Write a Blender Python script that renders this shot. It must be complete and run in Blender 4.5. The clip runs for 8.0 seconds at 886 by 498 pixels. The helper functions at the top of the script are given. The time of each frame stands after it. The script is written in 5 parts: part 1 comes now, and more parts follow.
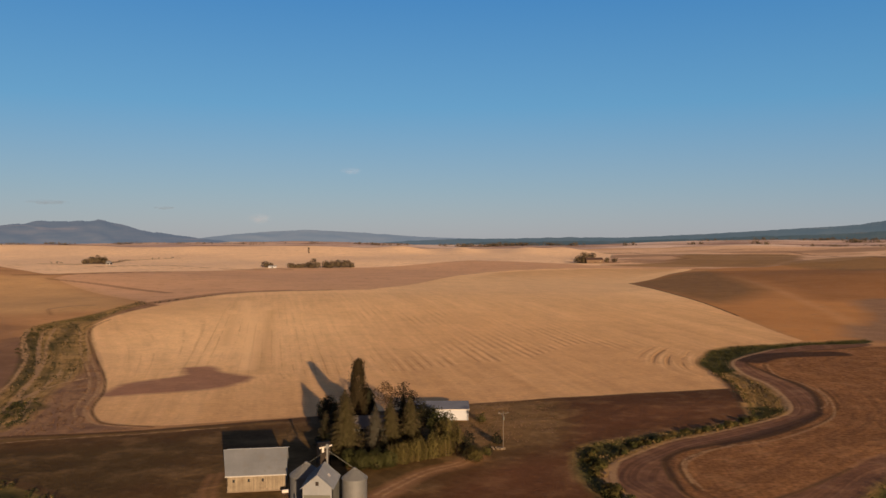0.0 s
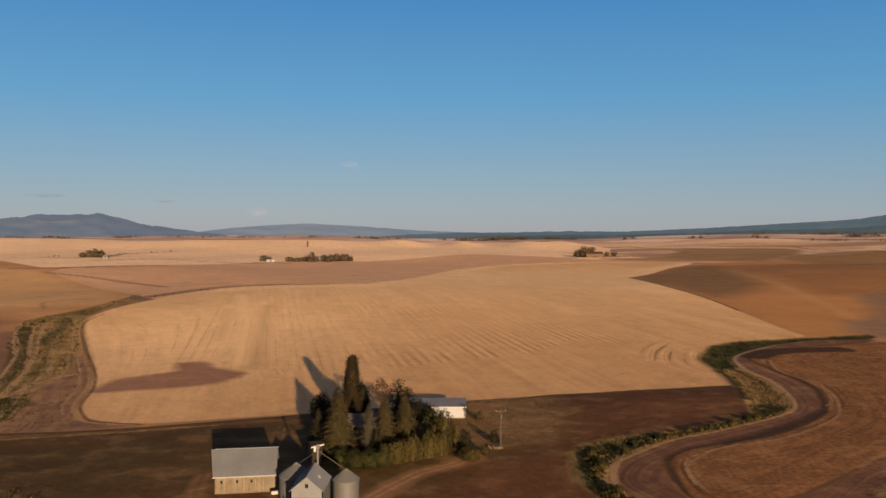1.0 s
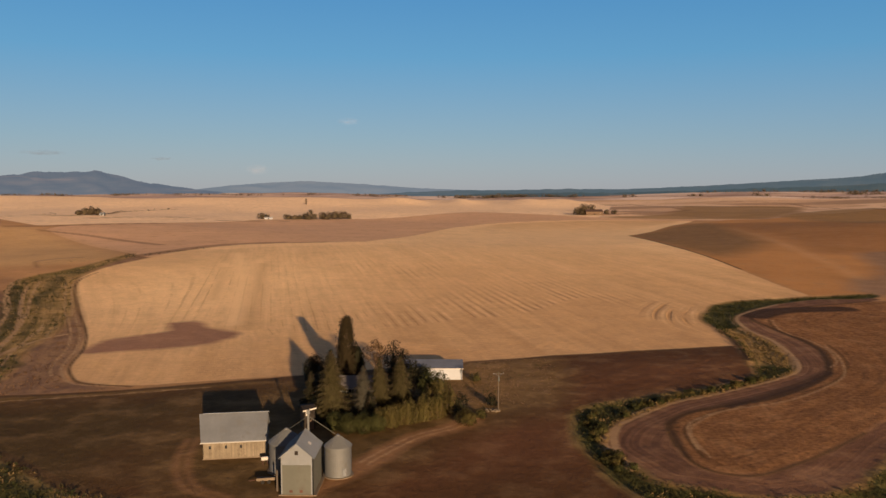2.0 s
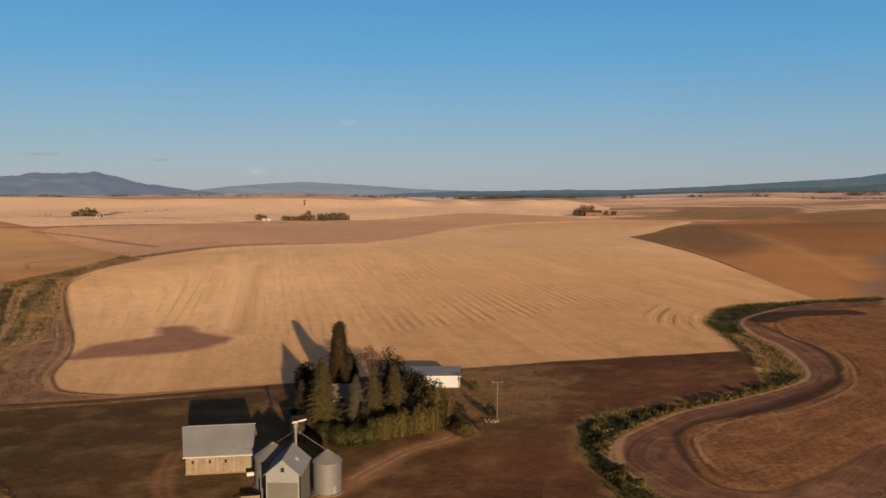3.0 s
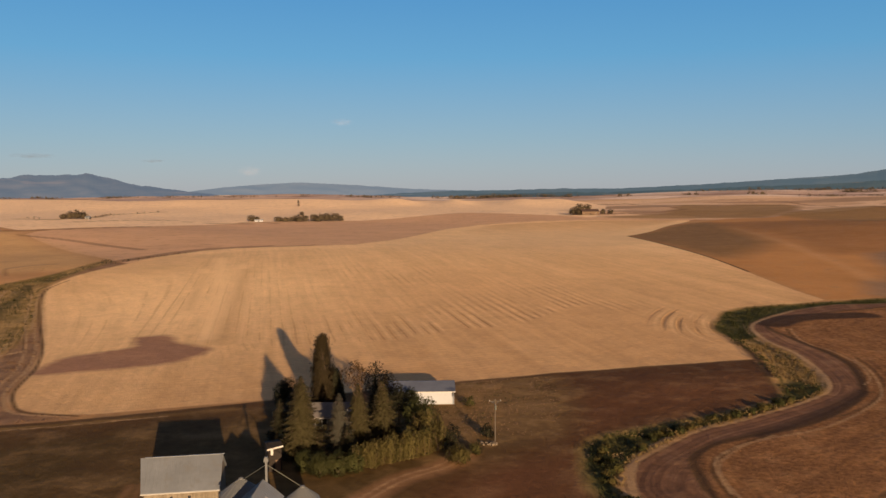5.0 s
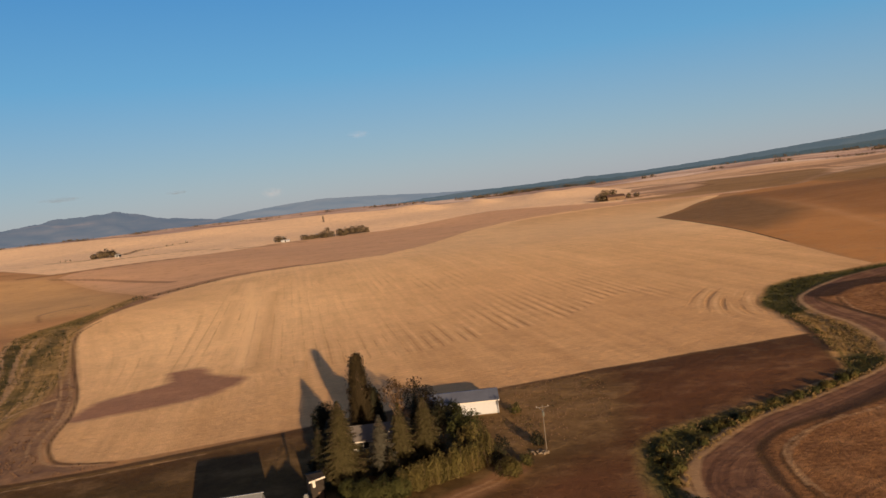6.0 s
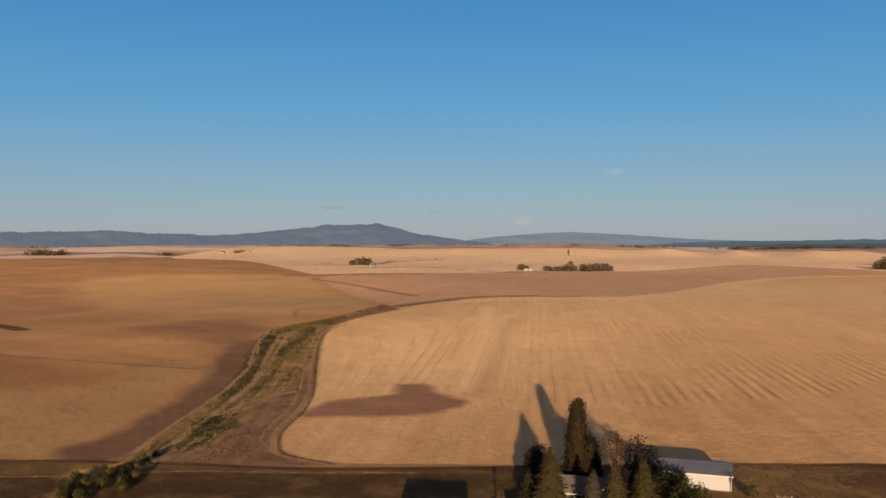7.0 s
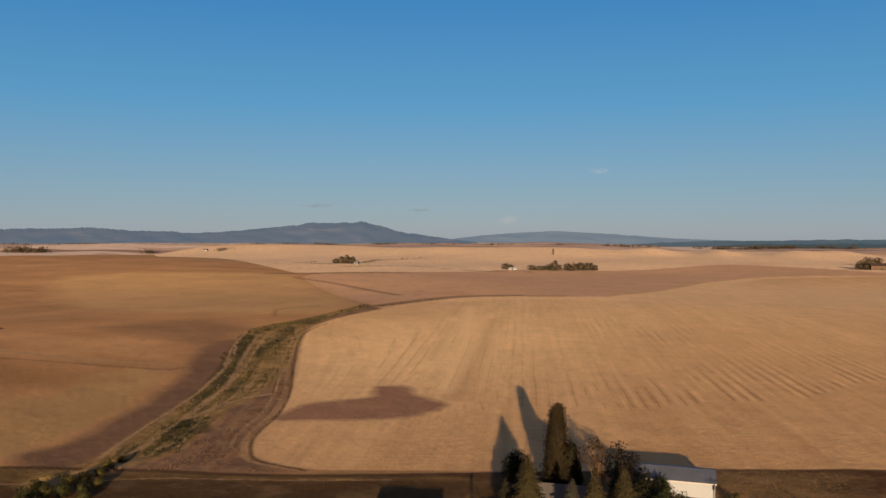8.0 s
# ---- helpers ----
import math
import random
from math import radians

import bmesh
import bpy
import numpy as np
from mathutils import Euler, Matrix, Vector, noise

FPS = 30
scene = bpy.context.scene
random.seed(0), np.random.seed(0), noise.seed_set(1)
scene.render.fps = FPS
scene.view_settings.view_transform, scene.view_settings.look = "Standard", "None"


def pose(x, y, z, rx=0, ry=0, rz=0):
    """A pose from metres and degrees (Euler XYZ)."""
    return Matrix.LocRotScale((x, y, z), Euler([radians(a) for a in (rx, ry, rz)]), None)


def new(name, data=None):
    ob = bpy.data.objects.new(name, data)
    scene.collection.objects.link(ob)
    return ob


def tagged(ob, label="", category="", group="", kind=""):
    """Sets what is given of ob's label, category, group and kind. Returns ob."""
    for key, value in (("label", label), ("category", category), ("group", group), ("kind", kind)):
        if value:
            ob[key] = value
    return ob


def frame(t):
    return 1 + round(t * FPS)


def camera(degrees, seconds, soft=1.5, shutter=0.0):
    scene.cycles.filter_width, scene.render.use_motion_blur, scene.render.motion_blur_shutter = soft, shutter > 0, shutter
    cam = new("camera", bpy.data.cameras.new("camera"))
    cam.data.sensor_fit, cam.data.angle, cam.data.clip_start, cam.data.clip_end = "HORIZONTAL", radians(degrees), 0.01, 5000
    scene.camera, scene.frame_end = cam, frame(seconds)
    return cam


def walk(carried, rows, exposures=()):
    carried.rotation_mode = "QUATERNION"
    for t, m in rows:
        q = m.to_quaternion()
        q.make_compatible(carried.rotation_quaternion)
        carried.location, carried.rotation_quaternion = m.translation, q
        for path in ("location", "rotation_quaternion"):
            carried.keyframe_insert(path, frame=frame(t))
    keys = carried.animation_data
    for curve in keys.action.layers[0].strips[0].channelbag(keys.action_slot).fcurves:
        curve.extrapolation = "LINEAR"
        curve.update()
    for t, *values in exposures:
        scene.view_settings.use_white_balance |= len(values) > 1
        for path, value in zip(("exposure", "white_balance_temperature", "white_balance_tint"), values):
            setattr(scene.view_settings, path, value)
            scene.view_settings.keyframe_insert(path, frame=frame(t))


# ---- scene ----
# ---- the camera and its flight ----
cam = camera(58.0, 8.0, soft=1.5)
# seconds, x, y, z, yaw to the left, pitch up, roll
PATH = [
    (0, -1.93, -30.64, 48.26, 0.98, -0.83, -0.02),
    (0.5, -1.56, -28.17, 48.17, 0.98, -1.03, 0.06),
    (1, -1.22, -25.35, 48.10, 0.95, -1.27, 0.04),
    (1.5, -0.90, -22.24, 48.03, 0.93, -1.35, 0.08),
    (1.6, -0.85, -21.58, 48.02, 0.92, -1.63, 0.08),
    (1.7, -0.79, -20.92, 48.01, 0.89, -2.69, 0.09),
    (1.8, -0.73, -20.25, 48.00, 0.88, -3.78, 0.13),
    (1.9, -0.67, -19.57, 47.99, 0.88, -4.30, 0.13),
    (2, -0.62, -18.88, 47.98, 0.90, -4.30, 0.05),
    (2.2, -0.51, -17.47, 47.96, 0.90, -4.30, 0.05),
    (3.5, 0.06, -7.78, 47.90, 0.81, -4.20, 0.03),
    (4, 0.23, -3.90, 47.89, 0.79, -4.21, 0.05),
    (4.5, 0.37, -0.02, 47.90, 0.73, -4.23, 0.05),
    (4.7, 0.42, 1.53, 47.90, 0.74, -4.23, 0.00),
    (5.8, 0.60, 9.80, 47.97, 1.00, -4.38, -4.29),
    (6, 0.62, 11.24, 47.98, 2.57, -4.00, -6.45),
    (6.1, 0.63, 11.94, 47.99, 3.92, -4.34, -6.74),
    (6.2, 0.64, 12.64, 48.00, 6.38, -4.66, -6.82),
    (6.3, 0.64, 13.34, 48.01, 10.18, -4.59, -6.70),
    (6.4, 0.64, 14.02, 48.02, 11.67, -4.56, -6.34),
    (6.5, 0.65, 14.69, 48.04, 12.69, -4.52, -5.48),
    (6.6, 0.65, 15.36, 48.05, 13.58, -3.05, -4.74),
    (6.7, 0.65, 16.02, 48.06, 14.18, -0.94, -4.21),
    (6.8, 0.65, 16.66, 48.07, 14.72, -0.91, -3.85),
    (6.9, 0.65, 17.30, 48.09, 15.97, -0.71, -0.87),
    (7, 0.65, 17.92, 48.10, 19.75, -0.66, -0.05),
    (7.1, 0.64, 18.54, 48.11, 22.87, -0.70, -0.10),
    (7.2, 0.64, 19.14, 48.13, 23.88, -0.70, -0.17),
    (7.5, 0.61, 20.88, 48.17, 22.86, -0.65, 0.09),
    (7.8, 0.58, 22.50, 48.23, 20.37, -0.72, 0.22),
    (8, 0.55, 23.52, 48.26, 18.71, -0.76, 0.18),
]
walk(cam, [(t, pose(x, y, z, 90 + pitch, 0, yaw) @ pose(0, 0, 0, 0, 0, roll)) for t, x, y, z, yaw, pitch, roll in PATH],
     [(0, 1.05, 6600, 12), (1.5, 1.05, 6550, 11), (1.9, 1.05, 6520, 10), (2.2, 1.07, 6470, 10), (3.3, 1.16, 6400, 9), (4.5, 1.16, 6450, 9), (6.0, 1.15, 6500, 10),
      (6.5, 1.15, 6450, 10), (7.0, 1.07, 6400, 9), (7.5, 0.98, 6320, 8), (8.0, 0.94, 6230, 7)])

# ---- evening sun low behind the drone, clear sky ----
SUN_TO = Vector((0.293, -0.956, 0.155)).normalized()
sun = new("sun", bpy.data.lights.new("sun", "SUN"))
sun.data.energy, sun.data.angle, sun.data.color = 4.75, radians(0.6), (1.0, 0.665, 0.375)
sun.matrix_world = Matrix.Translation((0, -200, 300)) @ (-SUN_TO).to_track_quat("-Z", "Y").to_matrix().to_4x4()
world = bpy.data.worlds.new("sky")
scene.world, world.use_nodes = world, True
wn = world.node_tree.nodes
sky = wn.new("ShaderNodeTexSky")
sky.sky_type, sky.sun_disc = "NISHITA", False
sky.sun_elevation, sky.sun_rotation = math.asin(SUN_TO.z), math.atan2(SUN_TO.x, SUN_TO.y)
sky.altitude, sky.air_density, sky.dust_density, sky.ozone_density = 700, 1.0, 0.6, 2.0
# the clear evening sky: pale at the horizon, deeper blue above, warm round the low sun
up = wn.new("ShaderNodeSeparateXYZ")
world.node_tree.links.new(wn.new("ShaderNodeTexCoord").outputs["Generated"], up.inputs[0])
ramp = wn.new("ShaderNodeValToRGB")
world.node_tree.links.new(up.outputs["Z"], ramp.inputs[0])
for n, (at, colour) in enumerate([(0.0, (0.345, 0.385, 0.465)), (0.06, (0.24, 0.375, 0.515)), (0.16, (0.096, 0.338, 0.605)), (0.30, (0.032, 0.232, 0.57)), (0.55, (0.046, 0.10, 0.205)), (1.0, (0.042, 0.082, 0.155))]):
    stop = ramp.color_ramp.elements[n] if n < 2 else ramp.color_ramp.elements.new(at)
    stop.position, stop.color = at, (*colour, 1)
blend = wn.new("ShaderNodeMix")
blend.data_type = "RGBA"
blend.inputs["Factor"].default_value = 0.97
world.node_tree.links.new(sky.outputs["Color"], blend.inputs[6])
near_sun = wn.new("ShaderNodeVectorMath")
near_sun.operation, near_sun.inputs[1].default_value = "DOT_PRODUCT", SUN_TO
world.node_tree.links.new(up.inputs[0].links[0].from_socket, near_sun.inputs[0])
warm = wn.new("ShaderNodeMapRange")
warm.interpolation_type = "SMOOTHSTEP"
world.node_tree.links.new(near_sun.outputs["Value"], warm.inputs["Value"])
for key, value in (("From Min", -0.25), ("From Max", 1.0), ("To Min", 0.0), ("To Max", 0.95)):
    warm.inputs[key].default_value = value
glow = wn.new("ShaderNodeMix")
glow.data_type = "RGBA"
glow.inputs[7].default_value = (0.29, 0.17, 0.093, 1)
world.node_tree.links.new(warm.outputs["Result"], glow.inputs["Factor"])
world.node_tree.links.new(ramp.outputs["Color"], glow.inputs[6])
world.node_tree.links.new(glow.outputs[2], blend.inputs[7])
world.node_tree.links.new(blend.outputs[2], wn["Background"].inputs["Color"])
wn["Background"].inputs["Strength"].default_value = 0.37

# ---- materials ----
class Nodes:
    """A short hand for building one node material."""

    def __init__(self, name):
        self.mat = bpy.data.materials.new(name)
        self.mat.use_nodes = True
        self.tree = self.mat.node_tree
        self.bsdf = self.tree.nodes["Principled BSDF"]
        self.bsdf.inputs["Roughness"].default_value = 0.85
        self.bsdf.inputs["Specular IOR Level"].default_value = 0.2

    def put(self, socket, value):
        if hasattr(value, "is_output"):
            self.tree.links.new(value, socket)
        elif isinstance(value, tuple) and len(value) == 3 and socket.type == "RGBA":
            socket.default_value = (*value, 1)
        else:
            socket.default_value = value

    def node(self, kind, **inputs):
        n = self.tree.nodes.new(kind)
        for key, value in inputs.items():
            self.put(n.inputs[key], value)
        return n

    def where(self):
        return self.node("ShaderNodeNewGeometry").outputs["Position"]

    def local(self):
        return self.node("ShaderNodeTexCoord").outputs["Object"]

    def scaled(self, vector, by):
        n = self.node("ShaderNodeMapping", Vector=vector)
        n.inputs["Scale"].default_value = by
        return n.outputs["Vector"]

    def noise(self, vector, scale, detail=4.0, rough=0.55):
        return self.node("ShaderNodeTexNoise", Vector=vector, Scale=scale, Detail=detail, Roughness=rough).outputs["Fac"]

    def math(self, op, a, b=0.0, c=0.0):
        n = self.tree.nodes.new("ShaderNodeMath")
        n.operation = op
        for socket, value in zip(n.inputs, (a, b, c)):
            self.put(socket, value)
        return n.outputs[0]

    def span(self, value, lo, hi, to_lo=0.0, to_hi=1.0):
        n = self.node("ShaderNodeMapRange", Value=value)
        for key, v in (("From Min", lo), ("From Max", hi), ("To Min", to_lo), ("To Max", to_hi)):
            n.inputs[key].default_value = v
        return n.outputs["Result"]

    def mix(self, fac, a, b, blend="MIX"):
        n = self.tree.nodes.new("ShaderNodeMix")
        n.data_type, n.blend_type = "RGBA", blend
        self.put(n.inputs["Factor"], fac)
        self.put(n.inputs[6], a)
        self.put(n.inputs[7], b)
        return n.outputs[2]

    def shade(self, colour, fac):
        """The colour times a grey factor."""
        n = self.tree.nodes.new("ShaderNodeVectorMath")
        n.operation = "SCALE"
        self.put(n.inputs[0], colour)
        self.put(n.inputs["Scale"], fac)
        return n.outputs[0]

    def attr(self, name, out="Fac"):
        n = self.tree.nodes.new("ShaderNodeAttribute")
        n.attribute_name = name
        return n.outputs[out]

    def random(self):
        return self.node("ShaderNodeObjectInfo").outputs["Random"]

    def island(self):
        return self.node("ShaderNodeNewGeometry").outputs["Random Per Island"]

    def done(self, colour, rough=None, metal=None, height=None, distance=0.05, strength=1.0, spec=None):
        self.put(self.bsdf.inputs["Base Color"], colour)
        if rough is not None:
            self.put(self.bsdf.inputs["Roughness"], rough)
        if metal is not None:
            self.put(self.bsdf.inputs["Metallic"], metal)
        if spec is not None:
            self.put(self.bsdf.inputs["Specular IOR Level"], spec)
        if height is not None:
            b = self.node("ShaderNodeBump", Height=height, Strength=strength)
            b.inputs["Distance"].default_value = distance
            self.tree.links.new(b.outputs["Normal"], self.bsdf.inputs["Normal"])
        return self.mat


def plain(name, colour, rough=0.8, spread=0.25, grain=3.0, coarse=0.35, metal=0.0, bump=0.01, tint=None, spec=0.25, vary=0.0):
    """A worn surface: one colour with coarse stains and fine grain, a little relief."""
    n = Nodes(name)
    p = n.local()
    big, fine = n.noise(p, coarse, 4), n.noise(p, grain, 5, 0.65)
    c = n.shade(colour, n.span(big, 0.25, 0.75, 1 - spread, 1 + spread))
    c = n.shade(c, n.span(fine, 0.2, 0.8, 1 - spread * 0.6, 1 + spread * 0.6))
    if tint:
        c = n.mix(n.span(n.noise(p, coarse * 2.3, 5, 0.7), 0.52, 0.7), c, tint)
    if vary:
        c = n.shade(c, n.span(n.random(), 0, 1, 1 - vary, 1 + vary))
    return n.done(c, n.span(fine, 0.2, 0.8, rough - 0.08, min(1, rough + 0.08)), metal, fine, bump, 0.6, spec)


def leafy(name, dark, light, old=None):
    """Foliage: each clump of leaves has a tone of its own, and each tree too."""
    n = Nodes(name)
    c = n.mix(n.span(n.island(), 0, 1, 0.25, 0.75), dark, light)
    if old:
        c = n.mix(n.span(n.noise(n.where(), 0.22, 3), 0.5, 0.68), c, old)
    c = n.shade(c, n.span(n.random(), 0, 1, 1.0, 1.45))
    thin = n.node("ShaderNodeBsdfTranslucent", Color=n.shade(c, 1.3))
    both = n.node("ShaderNodeMixShader", Fac=0.3)
    n.tree.links.new(n.bsdf.outputs[0], both.inputs[1])
    n.tree.links.new(thin.outputs[0], both.inputs[2])
    n.tree.links.new(both.outputs[0], n.tree.nodes["Material Output"].inputs["Surface"])
    return n.done(c, 0.8, spec=0.15)


def ground_material():
    n = Nodes("farmland")
    p = n.where()
    huge, large, middle = n.noise(p, 0.0045, 4), n.noise(p, 0.021, 5, 0.6), n.noise(p, 0.11, 5, 0.62)
    small, fine = n.noise(p, 0.55, 5, 0.65), n.noise(p, 2.6, 4, 0.7)

    def zone(name, soft=0.12, rag=0.22, by=None):
        """A field's mask with a slightly ragged edge."""
        m = n.math("ADD", n.attr(name), n.math("MULTIPLY", n.math("SUBTRACT", by or middle, 0.5), rag))
        return n.span(m, 0.5 - soft, 0.5 + soft)

    def tone(colour, a=0.16, b=0.12, c=0.14):
        k = n.span(large, 0.25, 0.75, 1 - a, 1 + a)
        k = n.math("MULTIPLY", k, n.span(middle, 0.25, 0.75, 1 - b, 1 + b))
        k = n.math("MULTIPLY", k, n.span(small, 0.2, 0.8, 1 - c, 1 + c))
        return n.shade(colour, k)

    # left and distant fallow: orange brown, streaked by the harrow
    streak = n.noise(n.scaled(p, (0.008, 0.022, 0.0)), 1.0, 5, 0.6)
    base = n.mix(n.span(streak, 0.35, 0.7), FALLOW_A, FALLOW_B)
    base = n.mix(n.span(huge, 0.42, 0.6), base, FALLOW_C)
    folds = n.noise(n.scaled(p, (0.011, 0.02, 0.0)), 1.0, 5, 0.6)
    base = n.shade(base, n.span(folds, 0.3, 0.7, 0.85, 1.15))
    base = tone(base, 0.16, 0.1, 0.1)
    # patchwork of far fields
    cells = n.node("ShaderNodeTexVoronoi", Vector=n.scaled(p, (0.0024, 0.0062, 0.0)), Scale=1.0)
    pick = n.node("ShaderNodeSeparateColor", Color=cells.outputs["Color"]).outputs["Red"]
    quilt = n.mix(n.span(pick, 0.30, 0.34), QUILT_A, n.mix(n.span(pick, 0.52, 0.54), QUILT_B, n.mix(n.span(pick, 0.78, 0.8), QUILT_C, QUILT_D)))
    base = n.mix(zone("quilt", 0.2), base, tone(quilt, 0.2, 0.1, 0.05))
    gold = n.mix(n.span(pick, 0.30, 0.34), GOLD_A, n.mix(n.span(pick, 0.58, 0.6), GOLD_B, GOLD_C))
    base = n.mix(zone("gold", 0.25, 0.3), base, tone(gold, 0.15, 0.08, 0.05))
    # far stubble and band: brightening by haze is put into their pale colours
    base = n.mix(zone("farstubble", 0.1), base, tone(STUBBLE_HAZED, 0.08, 0.05, 0.04))
    base = n.mix(zone("band", 0.04, 0.08), base, tone(BAND_HAZED, 0.1, 0.08, 0.06))
    right = n.mix(n.span(n.noise(n.scaled(p, (0.006, 0.006, 0.0)), 1.0, 4, 0.55), 0.35, 0.65), RIGHT_A, RIGHT_B)
    base = n.mix(zone("right", 0.15), base, tone(right, 0.12, 0.09, 0.1))
    # hill shading of the valley fold, painted as a darker tone
    base = n.mix(n.math("MULTIPLY", zone("swale", 0.5, 0.3), 0.55), base, tone(SWALE_SHADE, 0.16, 0.12, 0.1))
    # sunlit edge of the hill, painted as a pale line
    base = n.mix(n.math("MULTIPLY", zone("brow", 0.5, 0.3), 0.75), base, tone(BROW_LIT, 0.1, 0.1, 0.1))
    base = n.mix(n.math("MULTIPLY", zone("olive", 0.45, 0.4), 0.85), base, tone(OLIVE_SOIL, 0.14, 0.1, 0.08))
    base = n.mix(zone("ridge", 0.42, 0.3), base, tone(RIDGE_SOIL, 0.1, 0.12, 0.1))
    base = n.mix(n.math("MULTIPLY", zone("silt", 0.4, 0.9), 0.75), base, tone(SILT_SOIL, 0.2, 0.2, 0.15))
    base = n.mix(n.math("MULTIPLY", zone("upper_tan", 0.5, 0.4), 0.9), base, tone(UPPER_TAN, 0.12, 0.1, 0.1))
    base = n.mix(zone("tan", 0.15), base, tone(TAN_SOIL, 0.14, 0.12, 0.1))
    drift = n.noise(n.scaled(p, (0.012, 0.05, 0.0)), 1.0, 5, 0.65)
    base = n.mix(n.math("MULTIPLY", zone("brown", 0.45, 0.5, drift), 0.75), base, tone(BROWN_SOIL, 0.14, 0.12, 0.1))
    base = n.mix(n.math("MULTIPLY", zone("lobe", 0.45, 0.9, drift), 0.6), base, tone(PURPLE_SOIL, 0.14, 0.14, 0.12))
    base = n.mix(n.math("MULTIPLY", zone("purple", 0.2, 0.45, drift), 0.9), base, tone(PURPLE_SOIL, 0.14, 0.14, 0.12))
    # dark worked soil round the farm
    dark = n.mix(n.span(large, 0.36, 0.64), DARK_A, DARK_B)
    dark = n.mix(n.math("MULTIPLY", n.span(huge, 0.4, 0.6), n.span(middle, 0.35, 0.65)), dark, DARK_C)
    base = n.mix(zone("dark", 0.05, 0.12), base, tone(dark, 0.09, 0.09, 0.18))
    base = n.mix(n.math("MULTIPLY", zone("weedy", 0.5, 0.6), 0.85), base, tone(WEEDY_SOIL, 0.2, 0.2, 0.2))
    base = n.mix(n.math("MULTIPLY", zone("bare", 0.5, 0.5), 0.8), base, tone(DARK_WARM, 0.15, 0.2, 0.2))
    # darker soft-edged band just below the stubble field
    base = n.mix(n.math("MULTIPLY", zone("dark_band", 0.5, 0.6), 0.5), base, tone(DARK_BAND, 0.2, 0.2, 0.2))
    base = n.mix(n.math("MULTIPLY", zone("verge", 0.35, 0.5), 0.9), base, tone(VERGE_GRASS, 0.15, 0.2, 0.2))
    base = n.mix(zone("yard", 0.4, 0.6), base, tone(YARD_GRASS, 0.25, 0.3, 0.3))
    base = n.mix(zone("meadow", 0.4, 0.6), base, tone(MEADOW_GRASS, 0.2, 0.25, 0.25))
    inner_rows = n.noise(n.scaled(n.attr("edgewise", "Vector"), (0.55, 0.01, 0.0)), 1.0, 3, 0.6)
    inner = n.mix(n.span(inner_rows, 0.42, 0.62), INNER_A, INNER_B)
    clods = n.noise(p, 0.8, 4, 0.65)
    inner = n.shade(inner, n.span(clods, 0.35, 0.65, 0.66, 1.26))
    base = n.mix(zone("inner", 0.06), base, tone(inner, 0.15, 0.2, 0.2))
    tilled = n.noise(n.scaled(n.attr("flow", "Vector"), (0.75, 0.012, 0.0)), 1.0, 3, 0.6)
    bed = n.mix(n.span(tilled, 0.42, 0.6), BED_SOIL, BED_PALE)
    base = n.mix(zone("bed", 0.1, 0.25), base, tone(bed, 0.2, 0.25, 0.25))
    # the big stubble field, with the combine's rows
    def swaths(name, pitch, waver):
        """Furrowed lines a few metres apart, wavering and fading out here and there."""
        v = n.attr(name, "Vector")
        u = n.node("ShaderNodeSeparateXYZ", Vector=v).outputs["X"]
        turn = n.math("ADD", n.math("MULTIPLY", u, 6.283 / pitch), n.math("MULTIPLY", n.noise(n.scaled(v, (0.09, 0.02, 0.0)), 1.0, 3, 0.6), waver))
        here = n.span(n.noise(n.scaled(v, (0.35 / pitch, 0.014, 0.0)), 1.0, 5, 0.7), 0.36, 0.52)
        return n.math("MULTIPLY", n.math("SINE", turn), here)

    edge_in = n.span(n.attr("headland"), 0.35, 0.65)
    fan, along_edge = swaths("rows", 4.0, 1.5), swaths("edgerows", 2.5, 2.5)
    arcs = n.math("MULTIPLY", swaths("edgerows", 5.4, 2.0), n.attr("corner"))
    mixed = n.node("ShaderNodeMix", Factor=edge_in)
    n.put(mixed.inputs[2], fan)
    n.put(mixed.inputs[3], along_edge)
    rows = mixed.outputs[0]
    wide = n.noise(n.scaled(n.attr("rows", "Vector"), (0.075, 0.003, 0.0)), 1.0, 4, 0.6)
    lines = n.math("MAXIMUM", n.math("MULTIPLY", n.span(rows, 0.68, 0.98), n.attr("ridged")), n.span(arcs, 0.35, 0.9))
    ridges = n.math("MAXIMUM", n.math("MULTIPLY", n.span(rows, -0.25, -0.95), n.attr("ridged")), n.span(arcs, -0.35, -0.9))
    stubble = n.mix(n.span(wide, 0.40, 0.60), STUBBLE_A, STUBBLE_B)
    stubble = n.mix(n.span(huge, 0.44, 0.60), stubble, STUBBLE_C)
    # sunlight on the upper slope and crest is put in as paler stubble
    stubble = n.mix(n.math("MULTIPLY", n.attr("crest"), 0.8), stubble, STUBBLE_PALE)
    stubble = n.mix(n.math("MULTIPLY", lines, 0.85), stubble, STUBBLE_ROW)
    stubble = n.mix(n.math("MULTIPLY", ridges, 0.45), stubble, STUBBLE_PALE)
    streaky = n.noise(n.scaled(n.attr("rows", "Vector"), (0.3, 0.02, 0.0)), 1.0, 5, 0.65)
    stubble = n.shade(stubble, n.span(streaky, 0.3, 0.7, 0.92, 1.08))
    stubble = tone(stubble, 0.07, 0.09, 0.13)
    base = n.mix(zone("stubble", 0.05, 0.08), base, stubble)
    smear = n.noise(n.scaled(p, (0.05, 0.3, 0.0)), 1.0, 4, 0.6)
    base = n.mix(n.math("MULTIPLY", zone("patch", 0.2, 0.4, smear), 0.95), base, tone(PATCH_BROWN, 0.1, 0.12, 0.12))
    base = n.mix(n.math("MULTIPLY", zone("pale", 0.5, 0.4), 0.8), base, STUBBLE_PALE)
